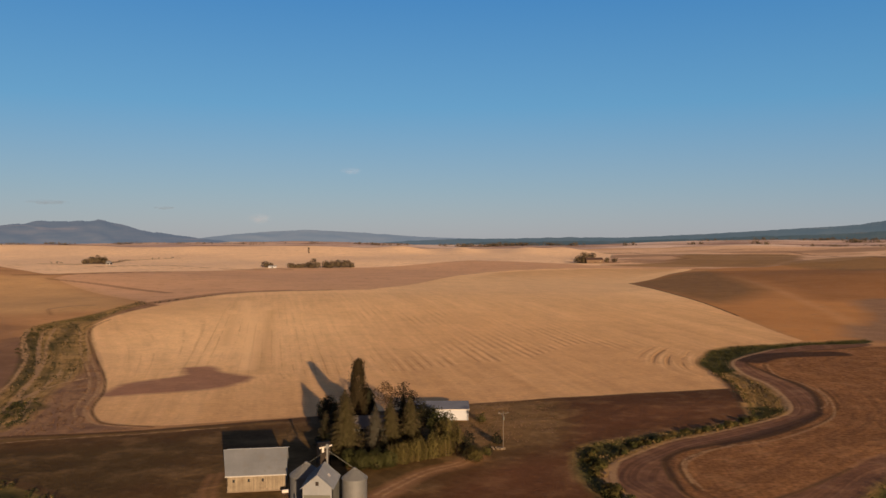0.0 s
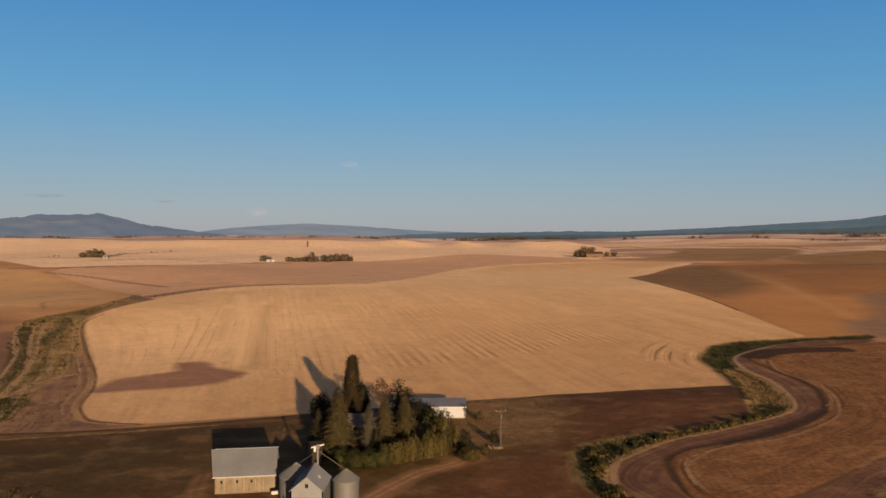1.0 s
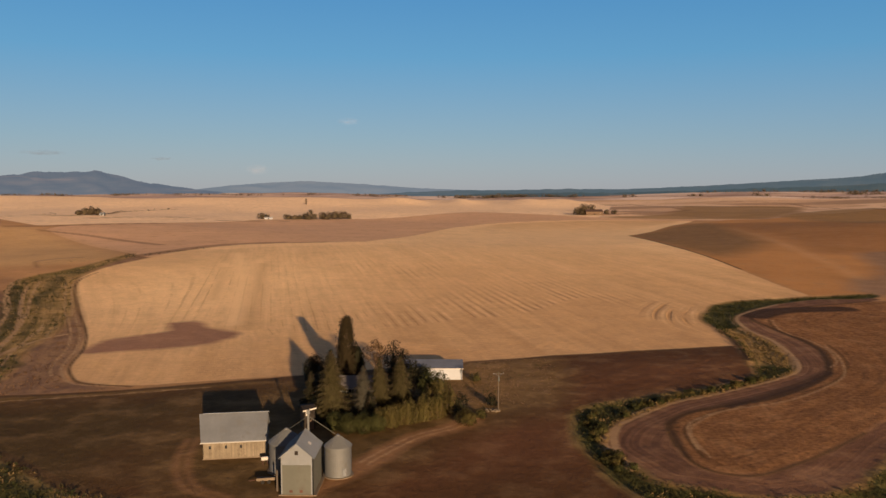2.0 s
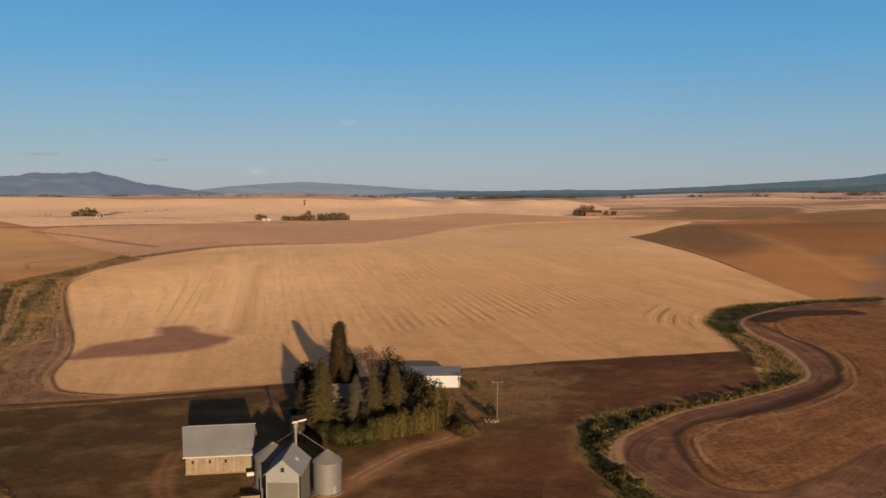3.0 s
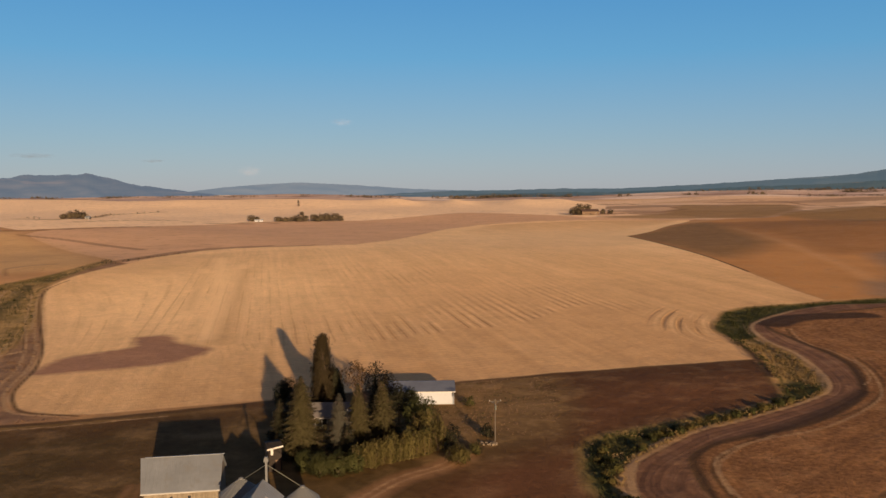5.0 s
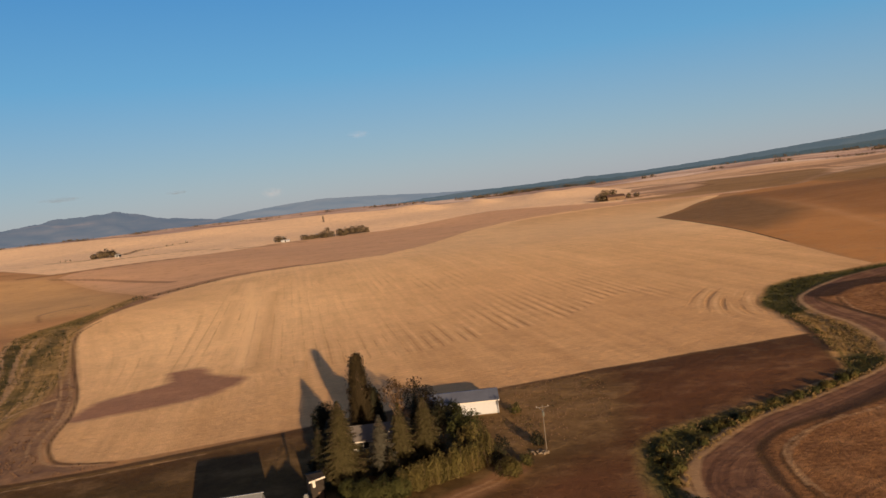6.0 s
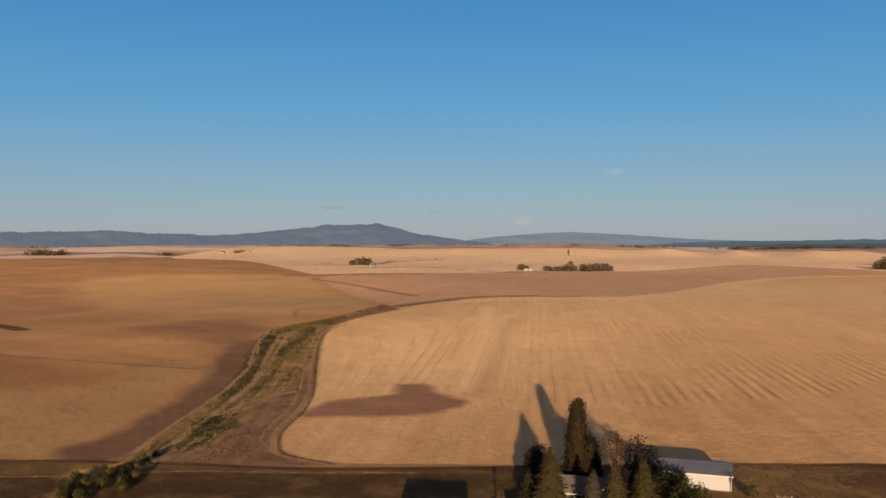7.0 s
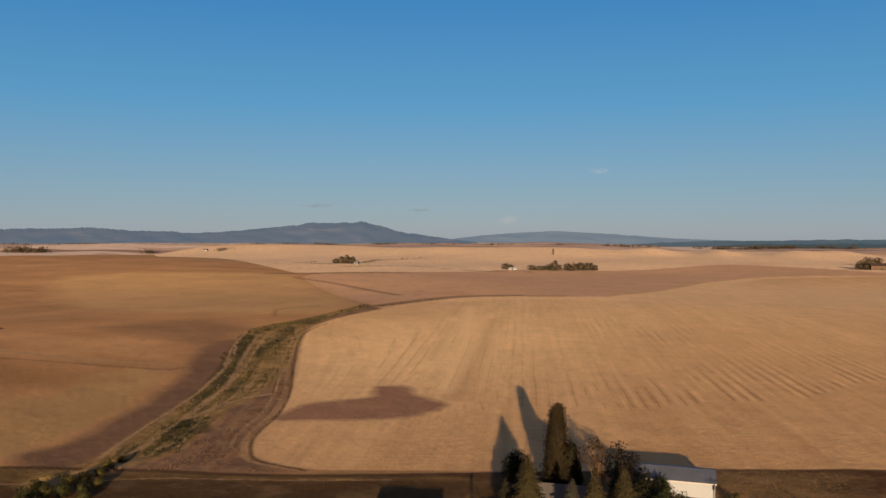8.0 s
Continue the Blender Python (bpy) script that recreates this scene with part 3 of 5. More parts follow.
FAR_STUBBLE = [(-432, 800), (-353, 927), (-301, 1163), (-186, 1290), (-99, 1350), (-43, 1403), (29, 1514), (116, 1400), (192, 1310),
               (229, 1258), (430, 2200), (440, 3250), (-1900, 3250), (-1500, 1900), (-900, 1250)]
QUILT_RIGHT = [(229, 1258), (397, 1180), (570, 1357), (815, 1517), (1700, 1700), (4900, 1200), (4900, 4900), (440, 4900), (440, 3250), (430, 2200)]
QUILT_FAR = [(460, 3250), (460, 4900), (-4900, 4900), (-4900, 1300), (-1700, 1500), (-1500, 1900), (-1900, 3250)]


def spread(outline, x, y, closed=True, reach=14.0):
    """Signed distance from an outline (inside negative) or from a line; far off: reach."""
    pts = np.array(outline, float)
    lo, hi = pts.min(0) - reach, pts.max(0) + reach
    near = np.nonzero((x > lo[0]) & (x < hi[0]) & (y > lo[1]) & (y < hi[1]))[0]
    out = np.full(len(x), reach)
    px, py = x[near], y[near]
    best, inside = np.full(len(near), 1e9), np.zeros(len(near), bool)
    for a, b in zip(pts if closed else pts[:-1], np.roll(pts, -1, 0) if closed else pts[1:]):
        d = b - a
        t = np.clip(((px - a[0]) * d[0] + (py - a[1]) * d[1]) / max(d @ d, 1e-9), 0, 1)
        best = np.minimum(best, (px - a[0] - t * d[0]) ** 2 + (py - a[1] - t * d[1]) ** 2)
        if closed and a[1] != b[1]:
            inside ^= ((a[1] > py) != (b[1] > py)) & (px < (b[0] - a[0]) * (py - a[1]) / (b[1] - a[1]) + a[0])
    out[near] = np.where(inside, -np.sqrt(best), np.sqrt(best))
    return out


def rounded(line, closed=False, steps=5):
    """The same line with rounded corners (Catmull-Rom)."""
    n, out = len(line), []
    for i in range(n if closed else n - 1):
        p = [np.array(line[k % n] if closed else line[min(max(k, 0), n - 1)], float) for k in (i - 1, i, i + 1, i + 2)]
        for s in range(steps):
            t = s / steps
            out.append(tuple(0.5 * (2 * p[1] + (p[2] - p[0]) * t + (2 * p[0] - 5 * p[1] + 4 * p[2] - p[3]) * t * t
                                    + (3 * p[1] - p[0] - 3 * p[2] + p[3]) * t ** 3)))
    return out if closed else out + [tuple(line[-1])]


CREEK_ROUND, DITCH_ROUND = rounded(GRASS_CREEK, True, 3), rounded(DITCH, True, 3)


def cut(x, y):
    """How deep creek and ditch lie below the land."""
    d = np.minimum(spread(CREEK_ROUND, x, y, True, 8.0), spread(DITCH_ROUND, x, y, True, 8.0) + 1.5)
    return 0.6 * np.clip(-(d - 0.5) / 4.0, 0, 1)


def top(x, y):
    """Height of the finished ground."""
    x, y = np.atleast_1d(np.asarray(x, float)), np.atleast_1d(np.asarray(y, float))
    z = land(x, y) - cut(x, y)
    return z if len(z) > 1 else z[0]


def ground_sheet():
    """One sheet to the horizon: rings that widen with distance, finer over the farmland ahead."""
    ways = np.radians(np.r_[np.arange(-180, -66, 4.0), np.arange(-66, 46, 0.15), np.arange(46, 180, 4.0)])
    rings = np.r_[0.02, np.linspace(0.5, 60, 12)[:-1], 60 * 1.0046 ** np.arange(0, 542), 720 * 1.0145 ** np.arange(0, 134)]
    rings[-1] = 4930
    nw, nr = len(ways), len(rings)
    r, a = np.meshgrid(rings, ways, indexing="ij")
    x, y = (r * np.sin(a)).ravel(), (r * np.cos(a) - 5).ravel()
    z = top(x, y)
    small = 0.10 * np.sin(x * 0.9 + 2 * np.sin(y * 0.23)) * np.sin(y * 0.8 + 1.7 * np.sin(x * 0.31)) + 0.18 * np.sin(x * 0.21 + y * 0.13) * np.sin(y * 0.17 - x * 0.08)
    z = z + 0.35 * small * np.clip((np.hypot(x + 25, y - 125) - 25) / 60, 0.15, 1)
    i, j = np.meshgrid(np.arange(nr - 1), np.arange(nw), indexing="ij")
    k = (j + 1) % nw
    quads = np.stack([i * nw + j, (i + 1) * nw + j, (i + 1) * nw + k, i * nw + k], -1).reshape(-1, 4)[:, ::-1]
    me = bpy.data.meshes.new("ground")
    me.vertices.add(len(x))
    me.vertices.foreach_set("co", np.stack([x, y, z], 1).ravel())
    me.loops.add(quads.size)
    me.loops.foreach_set("vertex_index", quads.ravel())
    me.polygons.add(len(quads))
    me.polygons.foreach_set("loop_start", np.arange(0, quads.size, 4))
    me.polygons.foreach_set("use_smooth", np.ones(len(quads), bool))
    me.update(calc_edges=True)

    def store(name, value):
        old = me.attributes.get(name) or me.attributes.new(name, "FLOAT", "POINT")
        old.data.foreach_set("value", value.astype(np.float32))

    def area(name, *outlines, soft=6.0, bend=True):
        d = np.minimum.reduce([spread(rounded(o, True, 3) if bend else o, x, y) for o in outlines])
        store(name, np.clip(0.5 - d / (2 * soft), 0, 1))
        return d

    def lines(name, *strips, soft=2.4):
        d = np.minimum.reduce([spread(rounded(o, False, 4), x, y, False) - w / 2 for o, w in strips])
        store(name, np.clip(0.5 - d / soft, 0, 1))

    d_field = area("stubble", FIELD, soft=5, bend=False)
    area("band", BAND + FIELD[8:23][::-1], soft=8, bend=False)
    area("olive", OLIVE, [(555, 1365), (640, 1480), (760, 1560), (1000, 1420), (1050, 1200), (800, 1080), (520, 930), (480, 960), (540, 1200)], soft=14)
    area("right", RIGHT_FIELD, soft=8, bend=False)
    area("ridge", RIDGE_T, soft=17)
    area("upper_tan", [(-205, 470), (-290, 600), (-398, 742), (-450, 775), (-640, 690), (-480, 520), (-380, 440), (-270, 412), (-225, 420)], soft=14)
    area("weedy", [(-58, 112), (-48, 172), (-80, 163), (-110, 154), (-138, 144), (-300, 116), (-300, 30), (-70, 70)], soft=14)
    area("verge", EDGE[:-1] + VERGE, soft=2.5, bend=False)
    area("tan", TAN_L + [(-330, 84), (-420, 260)], soft=8)
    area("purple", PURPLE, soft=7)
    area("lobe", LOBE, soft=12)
    area("brown", BROWN_L, DARK_UPPER, soft=13)
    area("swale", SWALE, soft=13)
    area("silt", SILT, soft=9)
    lines("brow", (BROW[1:], 5.0), soft=11)
    area("dark", DARK_SOIL, soft=5, bend=False)
    area("yard", YARD, soft=10)
    area("bare", BARE_R, SLOPE, [(-19, 106), (-12, 118), (-5, 130), (2, 142), (8, 146), (3, 132), (-3, 118), (-8, 103)], soft=12)
    area("dark_band", [(30, 203), (46, 211), (82, 219), (80, 208), (55, 203), (35, 196)], soft=7)
    area("meadow", MEADOW, soft=8)
    d_inner = area("inner", INNER_FIELD, soft=5)
    area("bed", BED, soft=5)
    area("patch", PATCH, soft=5)
    area("dry", DRY_SIDE, soft=5)
    area("grass", GRASS_CREEK, DITCH, LOW_BANK, soft=5)
    growth = area("creek", GRASS_CREEK, soft=5)
    lush = np.clip(0.5 - growth / 10, 0, 1) * (1 - np.clip((y - 196) / 8, 0, 1) * np.clip((258 - y) / 8, 0, 1))
    store("creek", np.maximum(lush, 0.68 * np.clip(0.5 - spread(rounded(LOW_BANK, True, 3), x, y) / 10, 0, 1)))
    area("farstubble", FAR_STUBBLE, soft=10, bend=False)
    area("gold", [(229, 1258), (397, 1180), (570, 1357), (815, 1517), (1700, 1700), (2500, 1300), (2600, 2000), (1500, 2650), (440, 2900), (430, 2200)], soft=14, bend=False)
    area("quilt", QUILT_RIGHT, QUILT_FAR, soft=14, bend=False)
    lines("pale", ([(-143, 500), (-114, 400), (-92, 312), (-78, 258)], 5.0), ([(-136, 440), (-124, 407), (-99, 300)], 2.0), ([(-121, 470), (-84, 300)], 1.5), soft=6.0)
    lines("worn", ([(-112, 440), (-84, 310), (-72, 250)], 5.0), ([(-128, 420), (-103, 315)], 1.5), soft=7.0)
    inset = [(u + 1.8, v + 0.6) for u, v in TRACK]
    lines("trace", (FAR_DARK, 16.0), (FAR_DARK_B, 14.0), (FAR_TRACK, 8.0), (HEDGE75[3:] + HEDGE[-1:], 2.6), (FAR_LINE_A, 14.0), (FAR_LINE_B, 9.0), ([(-430, 1150), (-330, 1120), (-250, 1160)], 8.0), ([(-197, 470), (-190, 515), (-180, 560), (-164, 584), (-135, 599), (-105, 605)], 6.0), ([(-200, 480), (-195, 520), (-187, 566), (-168, 592), (-138, 606)], 10.0), (MOUND, 2.0), ([(187, 1346), (274, 1350), (406, 1528), (528, 1800)], 16.0), ([(520, 2407), (525, 1979), (523, 1836)], 14.0), ([(848, 2582), (953, 2272), (797, 1481)], 16.0), soft=3.0)
    lines("furrow_shade", (inset[2:], 1.0), (EDGE + [(-20, 190), (26, 207), (84, 223)], 2.2), ([(174, 786), (164, 607), (163, 500), (160, 430)], 1.8), (HEDGE75[:3], 7.0), (HEDGE75[2:4], 5.0), (STREAK2, 9.0),
          # INNER and LOW_BANK strips paint the shadow edge of a bank
          (INNER[9:], 1.6), (LOOP_A, 0.9), (LOOP_B, 0.8), ([(-149.5, 282), (-137, 257), (-126, 236)], 0.5), ([(-139, 268), (-125, 241)], 0.5), (INNER_FURROW, 0.8), ([(u + 0.3, v) for u, v in INNER[3:10]], 1.0), (LOW_BANK[1:8], 3.0), soft=1.3)
    midway = [[((1 - k) * a[0] + k * b[0], (1 - k) * a[1] + k * b[1]) for a, b in zip(DITCH_L, DITCH_R)] for k in (0.16, 0.36, 0.52, 0.72)]
    lines("gully", ([(-203, 345), (-193, 324), (-174, 287), (-156, 251), (-146, 228)], 6.5), (midway[2][2:8], 1.4), ([(-199, 377), (-186, 344), (-180, 321), (-172, 301)], 5.0), ([(-128, 198), (-122, 192)], 9.0))
    # bank shade round the inner field and in the gully, plus a wet patch
    lines("wet_shade", (INNER_DARK[:6], 0.8), (INNER_DARK[5:], 1.8), ([(u + 0.6, v - 1.2) for u, v in INNER_DARK[5:]], 2.6), (INNER[10:20], 1.0), (BANK_DARK, 12.0), ([(82, 205), (85, 220), (88, 236), (89, 248)], 2.6))
    lines("rut", (TRACK[3:], 0.8), ([(u - 3.0, v) for u, v in TRACK[3:9]], 0.7), ([(u + 0.6, v - 0.6) for u, v in CREEK_R[9:-2]], 1.3), ([(u + 3.4, v - 1.6) for u, v in INNER[9:-4]], 0.5),
          (PALE_BANK, 0.4), (VERGE[1:7], 0.5), (TAN_BANK, 1.6), ([(u + 1.4, v) for u, v in LOOP_A], 0.35), ([(u + 1.2, v) for u, v in INNER_FURROW], 0.3),
          ([(-211, 354), (-193, 317), (-171, 278)], 1.3), ([(-165, 266), (-150, 232)], 0.6), ([(-200, 348), (-183, 312), (-152, 252), (-142, 226), (-135, 208)], 1.6), ([(-133, 205), (-134, 224), (-128, 238)], 2.0),
          ([(-285, 279), (-263, 277), (-235, 271), (-207, 271), (-190, 271)], 3.2), (MOUND[1:], 4.0),
          ([(u + 1.8, v - 1.8) for u, v in LANE_HEDGE], 0.4), ([(u + 3.0, v - 3.0) for u, v in LANE_HEDGE], 0.4), (DITCH_L[2:8], 1.0), (midway[1][2:9], 1.0), (midway[3][4:9], 0.9), soft=1.1)
    lines("lane", ([(u + 2.5, v - 2.5) for u, v in LANE_HEDGE], 5.0), ([(-30, 96), (-24, 104), (-18, 113), (-13, 122)], 4.0), (BARNAPRON, 0.7), ([(u - 1.8, v - 0.6) for u, v in BARNAPRON], 0.7))
    # rows of the harvest: they run straight up the field, and along the edge on the headland
    d_ditch, d_bank = spread(rounded(DITCH_L, False, 4), x, y, False, 60.0), spread(rounded(CREEK_R, False, 4), x, y, False, 30.0)
    fan = x + 0.23 * (y - 250)
    fan = fan + 0.24 * (y - 250) * np.clip((-98 - fan) / 45, 0, 1)
    south = np.clip((320 - y) / 50, 0, 1) * np.clip((x + 85) / 20, 0, 1) * np.clip((50 - x) / 30, 0, 1)
    d_field = spread(rounded(FIELD, True, 4), x, y)
    # where the painted sunlight lies: upper slope, crest rim and left slope
    store("crest", np.clip(np.exp(-((y - 740) / 330) ** 2) + 0.9 * np.exp(-((d_field + 12) / 14) ** 2) * np.clip((y - 520) / 60, 0, 1) + 0.9 * np.exp(-((x + 110) / 65) ** 2 - ((y - 330) / 120) ** 2), 0, 1))
    breadth = 9 + 52 * south * np.clip((262 - y) / 12, 0, 1)
    store("headland", np.clip(0.5 + (d_field + breadth) / 8, 0, 1))
    start = y - np.interp(x, [-60, -45, -29, -13, 1, 24, 49, 62], [236, 243, 248, 255, 269, 278, 318, 322])
    strong = 0.05 + 0.95 * np.clip(start / 4, 0, 1) * np.exp(-(np.maximum(start, 0) / 66) ** 2) * np.clip((x + 75) / 85, 0, 1) * np.clip((66 - x) / 16, 0, 1)
    for cx, cy, wx, wy, much in ((72, 530, 20, 42, 0.6), (-20, 415, 13, 30, 0.55), (-52, 432, 11, 26, 0.45), (-110, 340, 34, 85, 0.36), (68, 326, 11, 15, 0.7), (-60, 280, 20, 40, 0.3)):
        strong = strong + much * np.exp(-((x - cx) / wx) ** 2 - ((y - cy) / wy) ** 2)
    store("ridged", np.clip(strong * (1 - 0.8 * np.clip(0.5 + (d_field + 9) / 8, 0, 1)) + 0.13 * south * np.clip((d_field + 60) / 15, 0, 1), 0, 1))
    store("corner", np.clip(1.1 * np.exp(-((x - 83) / 15) ** 2 - ((y - 280) / 38) ** 2), 0, 1))
    for name, u, v in (("rows", fan, y), ("edgerows", -d_field, x + 0.3 * y), ("edgewise", np.clip(-d_inner, -14, 60), x + y),
                       ("flow", np.minimum(d_bank, d_ditch), y - 0.4 * x)):
        me.attributes.new(name, "FLOAT_VECTOR", "POINT").data.foreach_set("vector", np.stack([u, v, 0 * u], 1).astype(np.float32).ravel())
    me.materials.append(GROUND)
    return tagged(new("ground", me), "rolling farmland of golden stubble, brown ploughed soil and grassy ditches", "ground", kind="structure")


ground_sheet()


# ---- hills and mountains on the horizon ----
def hill_range(name, crest, radius, deep, material, label, rough):
    """A ridge round part of the horizon: crest given by direction in degrees (right of ahead) and height."""
    turn = np.arange(crest[0][0], crest[-1][0] + 0.01, 0.06)
    high = np.interp(turn, [c[0] for c in crest], [c[1] for c in crest])
    depth = np.linspace(0, 1, 12)
    v, f = [], []
    for i, (a, h) in enumerate(zip(turn, high)):
        wob = rough * (noise.noise((a * 1.3, radius, 0)) + 0.5 * noise.noise((a * 4.1, radius, 3)) + 0.4 * noise.noise((a * 9.0, radius, 5)) + 0.3 * noise.noise((a * 23.0, radius, 7)))
        for j, s in enumerate(depth):
            r = radius - deep * (1 - s)
            side = noise.noise((a * 0.7 + 2.0 * s, s * 3.0, radius)) * 0.22
            z = -14 + (h + wob * s ** 3 + 14) * min(1.0, max(0.0, (s ** 0.8) * (1 + side * (1 - s) * 2)))
            v.append((r * math.sin(radians(a)), r * math.cos(radians(a)), z))
            if i and j:
                k = len(v) - 1
                f.append((k, k - 1, k - 1 - len(depth), k - len(depth)))
    s = Shape()
    s.v, s.f = v, f
    return tagged(part(name, s, material, None, "", True), label, "mountain", kind="structure")


def haze_glow_material(name, colour, pale, clearing, glow, amount):
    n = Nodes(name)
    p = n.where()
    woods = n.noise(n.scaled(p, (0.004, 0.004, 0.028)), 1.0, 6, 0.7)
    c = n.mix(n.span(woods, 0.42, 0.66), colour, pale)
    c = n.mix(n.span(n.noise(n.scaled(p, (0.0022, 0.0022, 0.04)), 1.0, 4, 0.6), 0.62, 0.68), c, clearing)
    # aerial haze over the mountains is put in as a bluish emission
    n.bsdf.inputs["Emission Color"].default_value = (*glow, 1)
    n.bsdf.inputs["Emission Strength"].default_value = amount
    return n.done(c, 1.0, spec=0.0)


FAR_BLUE = haze_glow_material("far_blue_mountain", (0.05, 0.058, 0.07), (0.07, 0.075, 0.082), (0.08, 0.08, 0.083), (0.28, 0.38, 0.49), 0.2)
NEAR_BLUE = haze_glow_material("forested_mountain", (0.030, 0.037, 0.045), (0.058, 0.058, 0.06), (0.075, 0.068, 0.064), (0.26, 0.345, 0.47), 0.165)
FOREST_BLUE = haze_glow_material("far_forest_ridge", (0.018, 0.028, 0.03), (0.04, 0.045, 0.042), (0.085, 0.078, 0.068), (0.235, 0.325, 0.40), 0.15)
LOW_FOREST = haze_glow_material("low_forest_ridge", (0.014, 0.024, 0.024), (0.032, 0.038, 0.032), (0.11, 0.092, 0.075), (0.20, 0.285, 0.34), 0.115)
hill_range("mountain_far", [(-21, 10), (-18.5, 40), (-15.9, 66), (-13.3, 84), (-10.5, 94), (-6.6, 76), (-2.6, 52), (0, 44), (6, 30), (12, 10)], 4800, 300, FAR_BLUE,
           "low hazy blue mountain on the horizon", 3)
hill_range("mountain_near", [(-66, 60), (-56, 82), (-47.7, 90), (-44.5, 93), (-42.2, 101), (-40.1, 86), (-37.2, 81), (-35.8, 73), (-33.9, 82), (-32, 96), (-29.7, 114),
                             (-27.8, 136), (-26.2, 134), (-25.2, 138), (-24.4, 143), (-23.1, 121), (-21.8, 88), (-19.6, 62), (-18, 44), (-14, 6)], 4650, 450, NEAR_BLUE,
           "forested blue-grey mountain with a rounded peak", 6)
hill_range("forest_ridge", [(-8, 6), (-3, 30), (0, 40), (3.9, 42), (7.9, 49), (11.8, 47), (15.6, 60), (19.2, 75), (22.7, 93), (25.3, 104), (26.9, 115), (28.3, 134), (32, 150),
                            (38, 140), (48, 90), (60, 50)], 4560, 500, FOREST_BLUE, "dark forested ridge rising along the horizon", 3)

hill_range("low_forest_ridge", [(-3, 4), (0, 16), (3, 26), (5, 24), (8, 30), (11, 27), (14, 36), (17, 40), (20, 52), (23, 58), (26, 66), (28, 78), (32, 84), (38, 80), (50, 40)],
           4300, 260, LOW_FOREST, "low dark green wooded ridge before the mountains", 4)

# ---- farm buildings ----
def gable_roof(length, width, eave, ridge, over, thick=0.12, ribs=0.0, hood=0.0):
    """Two roof sheets along x over a house of that length (x) and width (y); ribs: spacing of standing seams."""
    out = []
    half = width / 2 + over
    drop = (ridge - eave) / (width / 2) * over
    for side in (-1, 1):
        s, seams = Shape(), []
        x0, x1 = -length / 2 - over, length / 2 + over
        a, b = (x0, side * half, eave - drop), (x1, side * half, eave - drop)
        c, d = (x1, 0, ridge), (x0 - hood, 0, ridge)
        s.slab([a, b, c, d], (0, 0, thick))
        k = x0 + ribs / 2
        while ribs and k < x1:
            e = Vector((k, side * half, eave - drop + thick))
            seams.append(Shape().slab([e, e + Vector((0.05, 0, 0)), Vector((k + 0.05, 0, ridge + thick)), Vector((k, 0, ridge + thick))], (0, 0, 0.045)))
            k += ribs
        out.append((s, seams))
    return out


def roof_parts(parent, sheets, material, label="", turn=False):
    """Each roof sheet is a part, and its standing seams hang under it."""
    for s, seams in sheets:
        for q in [s, *seams] if turn else []:
            q.v = [(-y, x, z) for x, y, z in q.v]
        sheet = part("roof", s, material, parent, label)
        for q in seams:
            part("seam", q, material, sheet)


def gable_wall(length, width, eave, ridge, side, thick=0.15):
    """The end wall with its gable, on the -x (side -1) or +x side."""
    s = Shape()
    x = side * length / 2
    s.slab([(x, -width / 2, 0), (x, width / 2, 0), (x, width / 2, eave), (x, 0, ridge), (x, -width / 2, eave)], (-side * thick, 0, 0))
    return s


def board_wall(length, y, height, openings, board=0.2, thick=0.12):
    """A wall of upright boards along x, every other one proud; openings are (x, z, width, height) holes in it."""
    out = []
    step = -length / 2
    i = 0
    while step < length / 2 - 0.01:
        w = min(board, length / 2 - step)
        proud = 0.02 if i % 2 else 0.0
        spans = [(0.0, height)]
        for ox, oz, ow, oh in openings:
            if step + w > ox - ow / 2 and step < ox + ow / 2:
                spans = [(0.0, oz), (oz + oh, height)]
        for z0, z1 in spans:
            out.append(Shape().box(step, y - proud, z0, step + w - 0.012, y + thick, z1))
        step, i = step + board, i + 1
    return out


def window(parent, x, y, z, w, h, frame_material=WHITE_TRIM, face=-1):
    """A framed pane set in a wall that looks along y."""
    s = Shape()
    t = 0.06
    y0, y1 = sorted((y, y + face * 0.05))
    s.box(x - w / 2 - t, y0, z - t, x + w / 2 + t, y1, z).box(x - w / 2 - t, y0, z + h, x + w / 2 + t, y1, z + h + t)
    s.box(x - w / 2 - t, y0, z, x - w / 2, y1, z + h).box(x + w / 2, y0, z, x + w / 2 + t, y1, z + h)
    frame_ob = part("window", s, frame_material, parent)
    part("pane", Shape().box(x - w / 2, y + 0.03, z, x + w / 2, y + 0.05, z + h), DARK_PANE, frame_ob)
    return frame_ob


